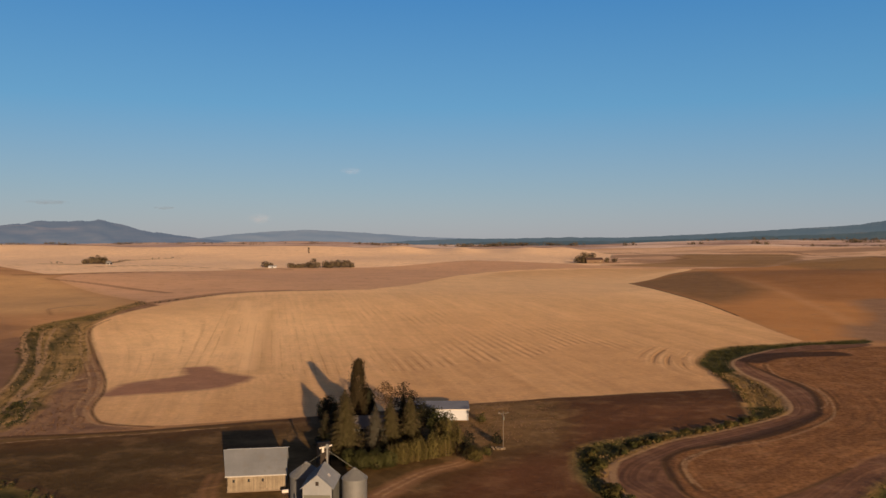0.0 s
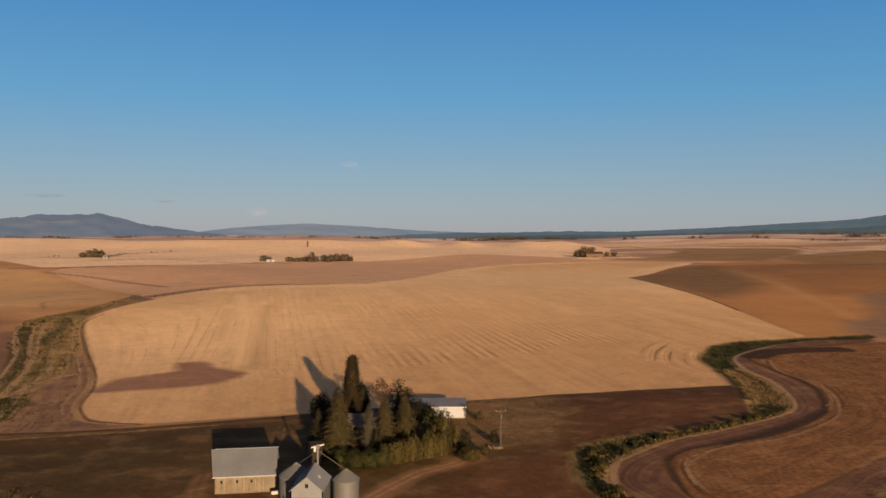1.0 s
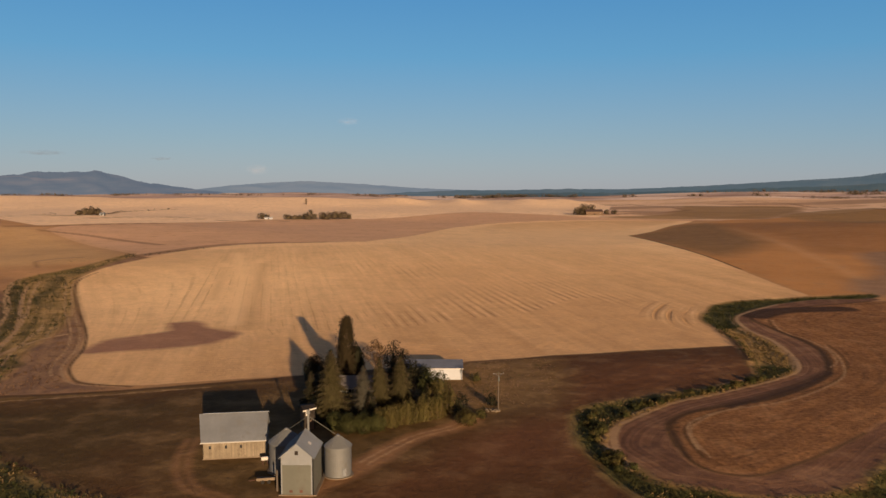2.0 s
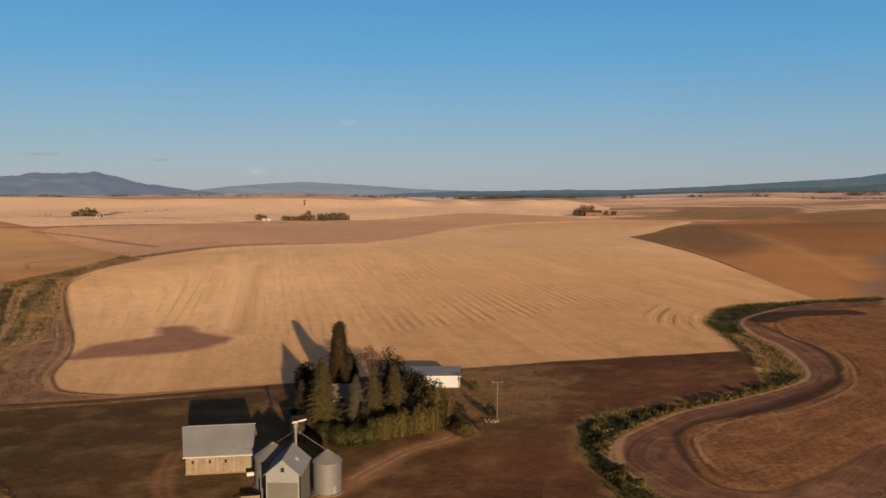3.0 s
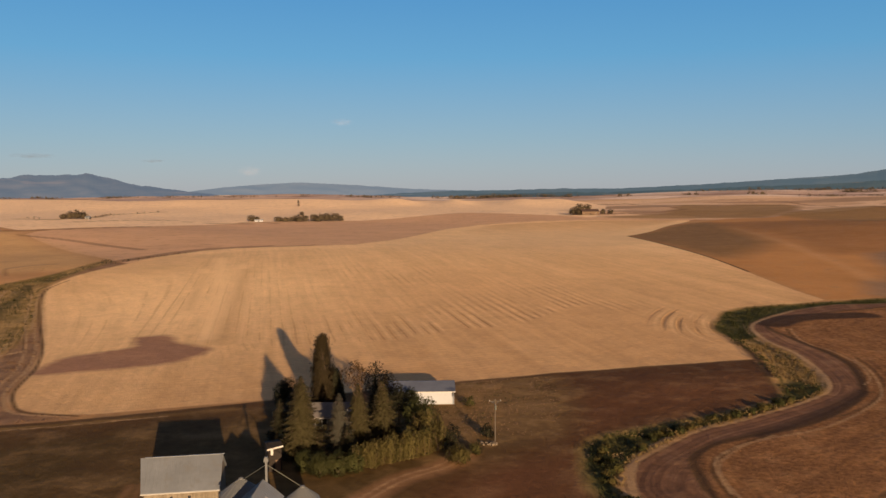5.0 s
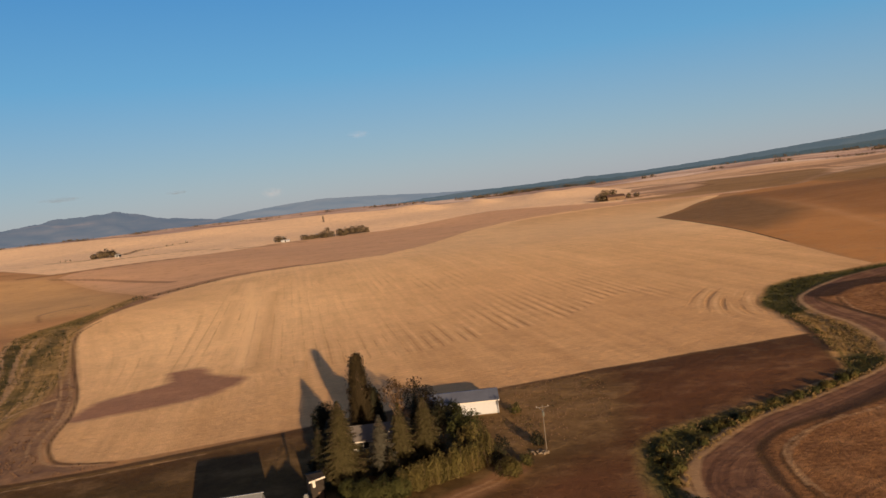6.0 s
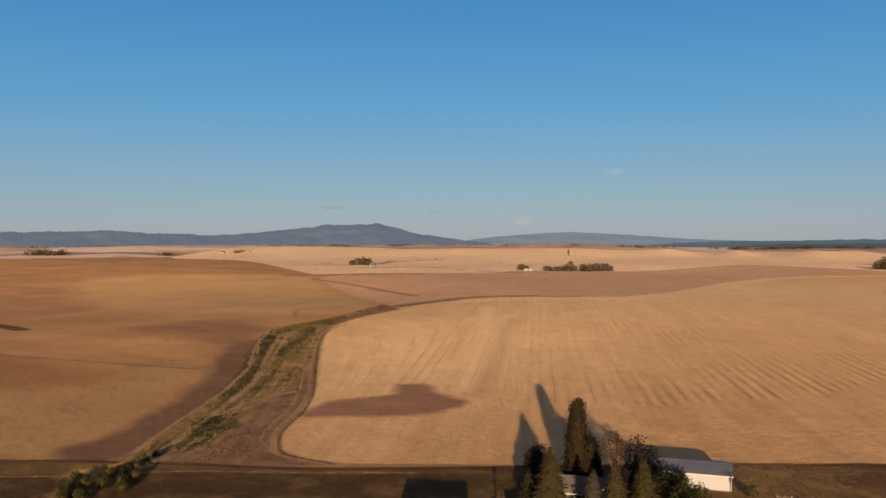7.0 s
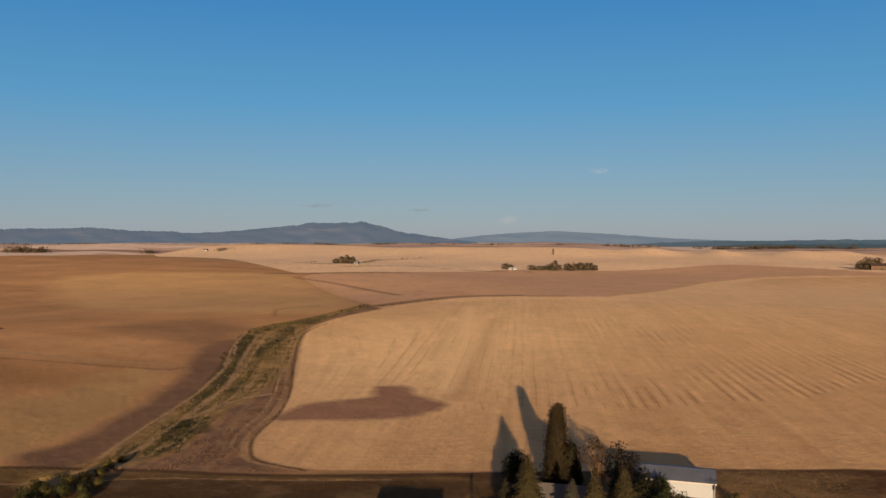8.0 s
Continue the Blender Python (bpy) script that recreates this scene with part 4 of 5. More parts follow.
def barn():
    b = thing("barn", -40.75, 124.5, None, 9.5, "weathered cream wooden barn with a grey metal gable roof", "barn")
    length, width, eave, ridge = 10.8, 9.6, 3.35, 6.9
    holes = [(-4.2, 1.85, 0.2, 0.6), (-1.4, 1.85, 0.2, 0.6), (1.2, 1.85, 0.2, 0.6)]
    for y, openings in ((-width / 2, holes), (width / 2 - 0.12, [])):
        # near-black sheet paints the unlit inside behind the boards
        wall = part("wall", Shape().box(-length / 2, y + 0.13 if y < 0 else y - 0.1, 0, length / 2, y + 0.2 if y < 0 else y - 0.02, eave), DARK_GAP, b, "near-black sheet for the dark behind the boards")
        for q in board_wall(length, y, eave, openings):
            part("board", q, BARN_BOARD, wall, "weathered cream board")
    for side in (-1, 1):
        part("gable_wall", gable_wall(length, width, eave, ridge - 0.1, side), BARN_BOARD, b)
    for x, z, w, h in holes:
        part("window", Shape().box(x - w / 2 - 0.16, -width / 2 + 0.09, z, x + w / 2 + 0.16, -width / 2 + 0.125, z + h), DARK_PANE, b, "small dark square window")
    roof_parts(b, gable_roof(length, width, eave, ridge, 0.3, 0.1, 0.6, 0.9), METAL_ROOF, "grey galvanised metal sheets")
    part("eave_board", Shape().box(-length / 2 - 0.4, -width / 2 - 0.3, eave - 0.38, length / 2 + 0.4, -width / 2 - 0.26, eave - 0.23), PALE_EAVE, b, "pale eave board")
    part("ridge_cap", Shape().box(-length / 2 - 0.5, -0.14, ridge + 0.08, length / 2 + 0.5, 0.14, ridge + 0.17), METAL_ROOF, b)
    part("plinth", Shape().box(-length / 2 - 0.05, -width / 2 - 0.06, 0, length / 2 + 0.05, width / 2 + 0.06, 0.22), RUBBLE, b, "pale stone footing")


def granary():
    g = thing("granary", -25.4, 106.6, None, 0, "tall narrow grey metal granary with a gable roof", "granary")
    length, width, eave, ridge = 7.7, 5.2, 6.1, 8.3

    def along_y(s):
        s.v = [(-y, x, z) for x, y, z in s.v]
        return s

    for side in (-1, 1):
        part("gable_wall", along_y(gable_wall(length, width, eave, ridge - 0.08, side)), METAL_ROOF, g, "grey galvanised gable wall")
        wall = part("side_wall", along_y(Shape().box(-length / 2, side * (width / 2 - 0.09) - 0.05, 0, length / 2, side * (width / 2 - 0.09) + 0.05, eave)), GRAY_WALL, g)
        for k in range(14):
            a = -length / 2 + 0.55 * k
            part("panel", along_y(Shape().box(a, side * (width / 2 - 0.02) - 0.02, 0.02, a + 0.46, side * (width / 2 - 0.02) + 0.02, eave - 0.02)), GRAY_WALL, wall)
    roof_parts(g, gable_roof(length, width, eave, ridge, 0.25, 0.08, 0.55), METAL_ROOF, "", True)
    part("vent", Shape().box(-0.26, -length / 2 - 0.06, 6.5, 0.26, -length / 2 - 0.01, 7.15), DARK_GAP, g, "dark louvred gable vent")
    for k in range(4):
        part("louvre", Shape().box(-0.24, -length / 2 - 0.08, 6.58 + 0.15 * k, 0.24, -length / 2 - 0.055, 6.61 + 0.15 * k), BROWN_ROOF, g)
    panel = Shape().box(-width / 2 + 0.35, -length / 2 - 0.03, 0.1, width / 2 - 0.35, -length / 2 - 0.004, 4.9)
    part("door_panel", panel, GRAY_WALL, g, "large grey sheet-metal front panel")
    for x in (-0.9, 0.7):
        part("hatch", Shape().box(x - 0.25, -length / 2 - 0.08, 0.5, x + 0.25, -length / 2 - 0.032, 0.9), RUST, g, "small rusty hatch")
    part("skylight", Shape().slab([(1.2, -0.6, 7.42), (1.65, -0.6, 7.04), (1.65, 0.3, 7.04), (1.2, 0.3, 7.42)], (0.02, 0, 0.05)), WHITE_TRIM, g, "white roof hatch")
    part("concrete_base", Shape().box(-width / 2 - 0.2, -length / 2 - 0.2, 0, width / 2 + 0.5, length / 2 + 0.2, 0.18), RUBBLE, g, "pale concrete base")


def grain_bin(x, y, radius, eave, peak, turn):
    b = thing("grain_bin", x, y, None, turn, "round corrugated galvanised steel grain bin with a cone roof", "grain bin", "grain bins by the granary")
    rings, z = [], 0.12
    while z < eave:
        rings += [(radius, z), (radius + 0.012, z + 0.14)]
        z += 0.28
    part("wall", Shape().lathe(rings + [(radius, eave)], 40), BIN_STEEL, b)
    part("roof", Shape().lathe([(radius + 0.16, eave - 0.05), (radius + 0.12, eave + 0.04), (0.36, peak - 0.12), (0.30, peak - 0.05)], 40), BIN_STEEL, b, "shallow steel cone roof")
    for i in range(20):
        a = 2 * math.pi * i / 20
        part("roof_rib", Shape().tube(((radius + 0.1) * math.cos(a), (radius + 0.1) * math.sin(a), eave + 0.06), (0.36 * math.cos(a), 0.36 * math.sin(a), peak - 0.10), 0.035, 4), BIN_STEEL, b)
    part("cap", Shape().lathe([(0.36, peak - 0.12), (0.36, peak + 0.08), (0.1, peak + 0.2)], 16), BIN_STEEL, b)
    part("base", Shape().lathe([(radius + 0.35, 0), (radius + 0.35, 0.14), (radius + 0.2, 0.16)], 40), RUBBLE, b, "pale concrete ring")
    door = part("door", Shape().box(-0.35, -radius - 0.09, 0.4, 0.35, -radius + 0.05, 1.6), METAL_ROOF, b)
    part("handle", Shape().box(0.2, -radius - 0.13, 0.95, 0.26, -radius - 0.09, 1.15), RUST, door)
    ladder = Shape()
    for s in (-0.2, 0.2):
        ladder.tube((radius + 0.14, s, 0.6), (radius + 0.14, s, eave), 0.025, 4)
    for k in range(int((eave - 0.8) / 0.35)):
        ladder.tube((radius + 0.14, -0.2, 0.8 + 0.35 * k), (radius + 0.14, 0.2, 0.8 + 0.35 * k), 0.018, 4)
    part("ladder", ladder, METAL_ROOF, b)


def grain_leg():
    e = thing("grain_elevator_leg", -25.0, 111.0, None, 0, "thin galvanised grain elevator leg with two sloping spouts", "grain elevator")
    part("casing", Shape().box(-0.15, -0.13, 0, 0.15, 0.13, 10.9), BIN_STEEL, e)
    part("head", Shape().box(-0.3, -0.2, 10.7, 0.3, 0.2, 11.2).box(-0.2, -0.16, 11.2, 0.2, 0.16, 11.4), BIN_STEEL, e, "boxy steel head")
    part("spout", Shape().tube((0.2, 0, 10.2), (4.35, 1.1, 6.95), 0.05, 8), GRAY_WALL, e, "sloping steel pipe")
    part("spout", Shape().tube((-0.2, 0, 10.2), (-3.7, 2.9, 7.35), 0.05, 8), GRAY_WALL, e, "sloping steel pipe")
    part("boot", Shape().box(-0.45, -0.4, 0, 0.45, 0.4, 0.9), RUST, e)


def white_shed():
    s = thing("machine_shed", -7.0, 183.5, None, 1.5, "long white metal shed with a slate-blue roof", "shed")
    length, width, eave, ridge = 16.0, 10.0, 3.0, 4.15
    front = part("front_wall", Shape().box(-length / 2, -width / 2 + 0.03, 0, length / 2, -width / 2 + 0.12, eave), WHITE_WALL, s)
    for k in range(int(length)):
        part("panel", Shape().box(k - length / 2, -width / 2, 0.02, k - length / 2 + 0.9, -width / 2 + 0.026, eave - 0.02), WHITE_WALL, front)
    part("back_wall", Shape().box(-length / 2, width / 2 - 0.12, 0, length / 2, width / 2, eave), WHITE_WALL, s)
    for side in (-1, 1):
        part("gable_wall", gable_wall(length, width, eave, ridge - 0.08, side), WHITE_WALL, s)
    roof_parts(s, gable_roof(length, width, eave, ridge, 0.3, 0.1, 1.0), BLUE_ROOF, "slate-blue metal roof")
    part("eave_trim", Shape().box(-length / 2 - 0.3, -width / 2 - 0.36, eave - 0.16, length / 2 + 0.3, -width / 2 - 0.31, eave + 0.06), WHITE_TRIM, s)
    part("base_trim", Shape().box(-length / 2 - 0.02, -width / 2 - 0.02, 0, length / 2 + 0.02, width / 2 + 0.02, 0.15), RUBBLE, s)


def house():
    h = thing("farmhouse", -24.0, 165.0, None, 4, "pale grey farmhouse with a grey roof half hidden by trees", "house")
    length, width, eave, ridge = 10.0, 8.5, 2.7, 4.3
    part("front_wall", Shape().box(-length / 2, -width / 2, 0, length / 2, -width / 2 + 0.2, eave), GRAY_WALL, h)
    part("back_wall", Shape().box(-length / 2, width / 2 - 0.2, 0, length / 2, width / 2, eave), GRAY_WALL, h)
    for side in (-1, 1):
        part("gable_wall", gable_wall(length, width, eave, ridge - 0.08, side, 0.2), GRAY_WALL, h)
    roof_parts(h, gable_roof(length, width, eave, ridge, 0.5, 0.12), SHINGLE, "grey shingle roof")
    part("gutter", Shape().box(-length / 2 - 0.5, -width / 2 - 0.62, eave - 0.38, length / 2 + 0.5, -width / 2 - 0.5, eave - 0.2), WHITE_TRIM, h, "white eave gutter")
    for x in (-3.6, -1.2, 3.2):
        window(h, x, -width / 2 - 0.06, 1.0, 1.0, 1.2)
    door = part("door", Shape().box(0.7, -width / 2 - 0.05, 0.1, 1.6, -width / 2 - 0.01, 2.15), BROWN_ROOF, h)
    part("door_handle", Shape().box(1.45, -width / 2 - 0.09, 1.0, 1.52, -width / 2 - 0.05, 1.1), METAL_ROOF, door)


def pump_house():
    g = thing("pump_house", -30.3, 138.6, None, 22, "small pump house with walls darkened for shade and white eave board", "shed")
    length, width, eave, ridge = 2.3, 3.6, 4.2, 4.5
    # the granary's shade over these walls is put into their near-black colour
    part("front_wall", Shape().box(-length / 2, -width / 2, 0, length / 2, -width / 2 + 0.15, eave), SHADED_WOOD, g)
    part("back_wall", Shape().box(-length / 2, width / 2 - 0.15, 0, length / 2, width / 2, eave), SHADED_WOOD, g)
    for side in (-1, 1):
        part("gable_wall", gable_wall(length, width, eave, ridge - 0.08, side), SHADED_WOOD, g)
    roof_parts(g, gable_roof(length, width, eave, ridge, 0.2, 0.1), SHADED_WOOD)
    part("fascia", Shape().slab([(-length / 2 - 0.2, -width / 2 - 0.27, eave - 0.42), (length / 2 + 0.2, -width / 2 - 0.27, eave - 0.02), (length / 2 + 0.2, -width / 2 - 0.27, eave + 0.26), (-length / 2 - 0.2, -width / 2 - 0.27, eave - 0.14)], (0, 0.06, 0)), WHITE_TRIM, g, "white eave board")
    # board added for the bit of wall that the sun reaches
    part("corner_board", Shape().box(-0.75, -width / 2 - 0.06, 2.9, -0.3, -width / 2 - 0.005, eave - 0.1), WHITE_TRIM, g, "white board for the sunlit strip of wall")
    part("door", Shape().box(0.0, -width / 2 - 0.05, 0.05, 0.9, -width / 2 - 0.005, 2.0), BARK, g)


def power_pole(x, y, height, arm, label, turn=0.0, lamp=False):
    p = thing("power_pole", x, y, None, turn, label, "power pole")
    part("pole", Shape().tube((0, 0, -0.1), (0, 0, height), 0.12, 10, 0.08), POLE_WOOD, p)
    part("crossarm", Shape().box(-arm / 2, -0.05, height - 0.48, arm / 2, 0.05, height - 0.37), POLE_WOOD, p)
    for s in (-1, 1):
        part("brace", Shape().tube((s * arm * 0.3, -0.08, height - 0.45), (0, -0.1, height - 1.1), 0.025, 4), METAL_ROOF, p)
        part("insulator", Shape().lathe([(0.05, height - 0.36), (0.07, height - 0.26), (0.03, height - 0.18)], 8, s * arm * 0.44), WHITE_TRIM, p, "white insulator")
    if lamp:
        part("transformer", Shape().lathe([(0.2, height - 2.0), (0.22, height - 1.9), (0.22, height - 1.2), (0.15, height - 1.1)], 12, 0.0, -0.38), GRAY_WALL, p)
    return p


barn()
granary()
grain_bin(-20.3, 112.2, 2.25, 5.05, 6.75, 35)
grain_bin(-29.4, 114.2, 2.9, 5.1, 7.2, -35)
grain_leg()
white_shed()
house()
pump_house()
power_pole(8.8, 152.9, 8.2, 2.4, "weathered wooden power pole with a crossarm", 8, True)
power_pole(-19.8, 151.5, 6.9, 2.0, "pale wooden yard pole standing among the conifers", -20)


def yard_trailer():
    t = thing("flatbed_trailer", -31.6, 108.4, None, 12, "low greyish-white flatbed trailer with rusty red ends", "trailer")
    part("bed", Shape().box(-1.5, -0.8, 0.55, 1.5, 0.8, 0.68), RUBBLE, t)
    part("side_board", Shape().box(-1.5, -0.84, 0.55, 1.5, -0.8, 1.0), RUBBLE, t)
    part("tail_board", Shape().box(1.5, -0.8, 0.55, 1.55, 0.8, 1.0), RUST, t)
    part("drawbar", Shape().tube((-1.5, 0, 0.55), (-2.7, 0, 0.35), 0.05, 6), RUST, t)
    for x in (-0.5, 0.5):
        for y in (-0.85, 0.85):
            s = Shape().lathe([(0.3, -0.1), (0.32, -0.05), (0.32, 0.05), (0.3, 0.1)], 14)
            s.v = [(x + u, y + w, 0.32 + v) for u, v, w in s.v]
            part("wheel", s, DARK_GAP, t)


def fuel_tank():
    t = thing("fuel_tank", -33.8, 117.0, None, 20, "small white fuel tank on a steel stand", "tank")
    s = Shape().lathe([(0.15, -0.7), (0.32, -0.62), (0.35, -0.5), (0.35, 0.5), (0.32, 0.62), (0.15, 0.7)], 18)
    s.v = [(z, x, y + 1.0) for x, y, z in s.v]
    part("tank", s, WHITE_TRIM, t, "", True)
    for x in (-0.4, 0.4):
        for y in (-0.25, 0.25):
            part("leg", Shape().tube((x, y, 0), (x, y * 0.8, 0.72), 0.04, 6), RUST, t)


yard_trailer()
fuel_tank()
post = thing("yard_post", -28.9, 104.6, None, 0, "dark wooden post beside the granary", "post")
part("post", Shape().tube((0, 0, 0), (0, 0, 3.4), 0.16, 8, 0.13), POLE_WOOD, post)


def rubble_pile():
    rng = random.Random(77)
    p = thing("rubble_pile", 7.6, 151.4, None, 0, "low pile of pale stones at the power pole", "stones")
    for _ in range(26):
        x, y, r = rng.gauss(0, 0.9), rng.gauss(0, 0.7), rng.uniform(0.16, 0.34)
        ring = [(x + r * rng.uniform(0.75, 1.2) * math.cos(a), y + r * rng.uniform(0.75, 1.2) * math.sin(a), rng.uniform(-0.05, 0.08)) for a in (0, 1.26, 2.51, 3.77, 5.03)]
        part("stone", Shape().slab(ring, (rng.uniform(-0.06, 0.06), rng.uniform(-0.06, 0.06), r * rng.uniform(0.8, 1.4))), RUBBLE, p)


rubble_pile()


# ---- trees ----
def clump(s, c, size, rng, flat=0.6, n=5):
    """A tuft of small leaf blades round a point, joined so that it is one island."""
    a = [(c.x + rng.uniform(-1, 1) * size * 0.15, c.y + rng.uniform(-1, 1) * size * 0.15, c.z)]
    f = []
    for i in range(n):
        w = 2 * math.pi * (i + rng.random()) / n
        r = size * rng.uniform(0.55, 1.1)
        up = size * flat * rng.uniform(-0.9, 0.9)
        w2 = w + rng.uniform(0.5, 0.95)
        a += [(c.x + r * math.cos(w), c.y + r * math.sin(w), c.z + up), (c.x + r * 0.8 * math.cos(w2), c.y + r * 0.8 * math.sin(w2), c.z + up + size * flat * rng.uniform(-0.5, 0.7))]
        f.append((0, 2 * i + 1, 2 * i + 2))
    s.add(a, f)


def foliage(name, shape, material, parent, core):
    """Leaves as one mesh, turned outward from the crown's core so that they catch light like a full crown."""
    v, f = np.array(shape.v), np.array(shape.f)
    a, b, c = v[f[:, 0]], v[f[:, 1]], v[f[:, 2]]
    n, mid = np.cross(b - a, c - a), (a + b + c) / 3
    n /= np.maximum(np.linalg.norm(n, axis=1, keepdims=True), 1e-9)
    out = core(mid)
    out = out / np.maximum(np.linalg.norm(out, axis=1, keepdims=True), 1e-6)
    back = (n * out).sum(1) < 0
    f[back] = f[back][:, ::-1]
    n[back] *= -1
    shape.f = [tuple(k) for k in f.tolist()]
    ob = part(name, shape, material, parent, "", True)
    ob.data.normals_split_custom_set(np.repeat(0.7 * out + 0.4 * n, 3, axis=0).tolist())
    return ob


def conifer(name, x, y, height, radius, seed, material, label, thin=1.0, base=0.06, group=""):
    """A spruce: whorls of drooping boughs, longer below, with an uneven outline."""
    rng = random.Random(seed)
    t = thing(name, x, y, None, 0, label, "tree", group)
    part("trunk", Shape().tube((0, 0, -0.1), (0, 0, height * 0.97), 0.03 * height * 0.5 + 0.06, 8, 0.03), BARK, t)
    needles, boughs = Shape(), Shape()
    z = height * base
    while z < height * 0.985:
        k = 1 - z / height
        reach = radius * (k ** 0.72) * thin + 0.1
        n = max(5, int(6 + reach * 2.0))
        off = rng.random() * 7
        for i in range(n):
            a = off + 2 * math.pi * i / n + rng.uniform(-0.2, 0.2)
            r = reach * rng.uniform(0.6, 1.12)
            droop = rng.uniform(0.2, 0.42)
            out, side = Vector((math.cos(a), math.sin(a), 0)), Vector((-math.sin(a), math.cos(a), 0))
            if r > 0.7:
                boughs.tube((0, 0, z), Vector((0, 0, z - droop * r * 0.8)) + out * r * 0.9, 0.045, 3, 0.012)
            m = max(2, int(r / 0.24))
            for j in range(m):
                q = (j + 0.6) / m
                wide = 0.16 * r * math.sin(math.pi * min(1, 0.25 + 0.75 * q))
                sag = droop * r * (q - 0.25 * q * q * q)
                for w in (-1, 0, 1) if r > 1.2 and 0.3 < q < 0.92 else (0,):
                    c = Vector((0, 0, z - sag)) + out * r * (q - 0.05 * abs(w)) + side * (w * wide + rng.uniform(-0.1, 0.1)) + Vector((0, 0, rng.uniform(-0.07, 0.07) - 0.05 * abs(w)))
                    clump(needles, c, 0.25 + 0.16 * (1 - q) + 0.07 * rng.random(), rng, 0.42, 5)
        z += 0.24 + 0.22 * k + rng.uniform(0, 0.1)
    part("bough", boughs, BARK, t)
    foliage("crown", needles, material, t, lambda m: m * (1, 1, 0) + np.array([0, 0, 0.35]) * radius * 0.5)
    return t


def broadleaf(name, x, y, height, radius, seed, material, label, trunk=0.25, leaf=0.34, fill=1.0, lobes=9, group="", tall=1.0, category="tree"):
    """Trunk, forked limbs and a crown of leaf tufts gathered in lobes, with gaps between."""
    rng = random.Random(seed)
    t = thing(name, x, y, None, 0, label, category, group)
    wood, crown = Shape(), Shape()
    fork = height * trunk
    part("trunk", Shape().tube((0, 0, -0.15), (0.05, 0.03, fork * 1.15), 0.028 * height * 0.6 + 0.05, 8, 0.016 * height + 0.03), BARK, t)
    for i in range(lobes):
        a = 2.4 * i + rng.uniform(-0.4, 0.4)
        lift = fork + (height - fork) * ((0.18 if trunk > 0.1 else 0.02) + (0.66 if trunk > 0.1 else 0.78) * (i + 0.5) / lobes)
        k = math.sin(math.pi * min(1, max(0.08, (lift - fork * 0.6) / (height - fork * 0.6)))) ** 0.7
        k = k if trunk > 0.1 or lift > height * 0.6 else max(k, 0.8)
        out = radius * k * rng.uniform(0.35, 0.72) * (1 if i < lobes - 1 else 0.15)
        c = Vector((math.cos(a) * out, math.sin(a) * out, lift))
        wood.tube((0, 0, fork * rng.uniform(0.6, 1.05)), c, 0.012 * height * 0.5 + 0.02, 5, 0.02)
        lr = radius * rng.uniform(0.42, 0.62)
        lz = lr * rng.uniform(0.85, 1.2) * tall
        n = int(fill * 46 * (lr / 1.5) ** 2 / (leaf / 0.34) ** 2) + 14
        for _ in range(n):
            d = Vector((rng.gauss(0, 1), rng.gauss(0, 1), rng.gauss(0, 1))).normalized()
            q = rng.uniform(0.55, 1.06)
            p = c + Vector((d.x * lr * q, d.y * lr * q, d.z * lz * q))
            if p.z > 0.15:
                clump(crown, p, leaf * rng.uniform(0.7, 1.35), rng, 0.8, 5)
    part("limb", wood, BARK, t)
    foliage("crown", crown, material, t, lambda m: m - np.array([0, 0, height * 0.4]))
    return t


def poplar(x, y, height, radius, seed, material, label):
    """A tall narrow crown of upright sprays."""
    rng = random.Random(seed)
    t = thing("poplar_tree", x, y, None, 0, label, "tree")
    part("trunk", Shape().tube((0, 0, -0.1), (0, 0, height * 0.9), 0.32, 8, 0.05), BARK, t)
    crown, wood = Shape(), Shape()
    for i in range(230):
        z = height * rng.uniform(0.06, 0.97)
        k = z / height
        reach = radius * (min(1, k * 3 + 0.5) * (1 - max(0, (k - 0.25) / 0.79) ** 1.9) ** 0.85 + 0.05)
        a, r = rng.uniform(0, 2 * math.pi), reach * rng.uniform(0.45, 1.05)
        c = Vector((math.cos(a) * r, math.sin(a) * r, z))
        if i % 4 == 0:
            wood.tube((0, 0, max(0.5, z - 2.2)), c, 0.05, 4, 0.015)
        for _ in range(34):
            p = c + Vector((rng.gauss(0, 0.34), rng.gauss(0, 0.34), rng.gauss(0, 0.7)))
            if 0.2 < p.z < height:
                clump(crown, p, 0.25 * rng.uniform(0.7, 1.3), rng, 1.0, 5)
    part("limb", wood, BARK, t)
    foliage("crown", crown, material, t, lambda m: m * (1, 1, 0) + np.array([0, 0, 0.6]))


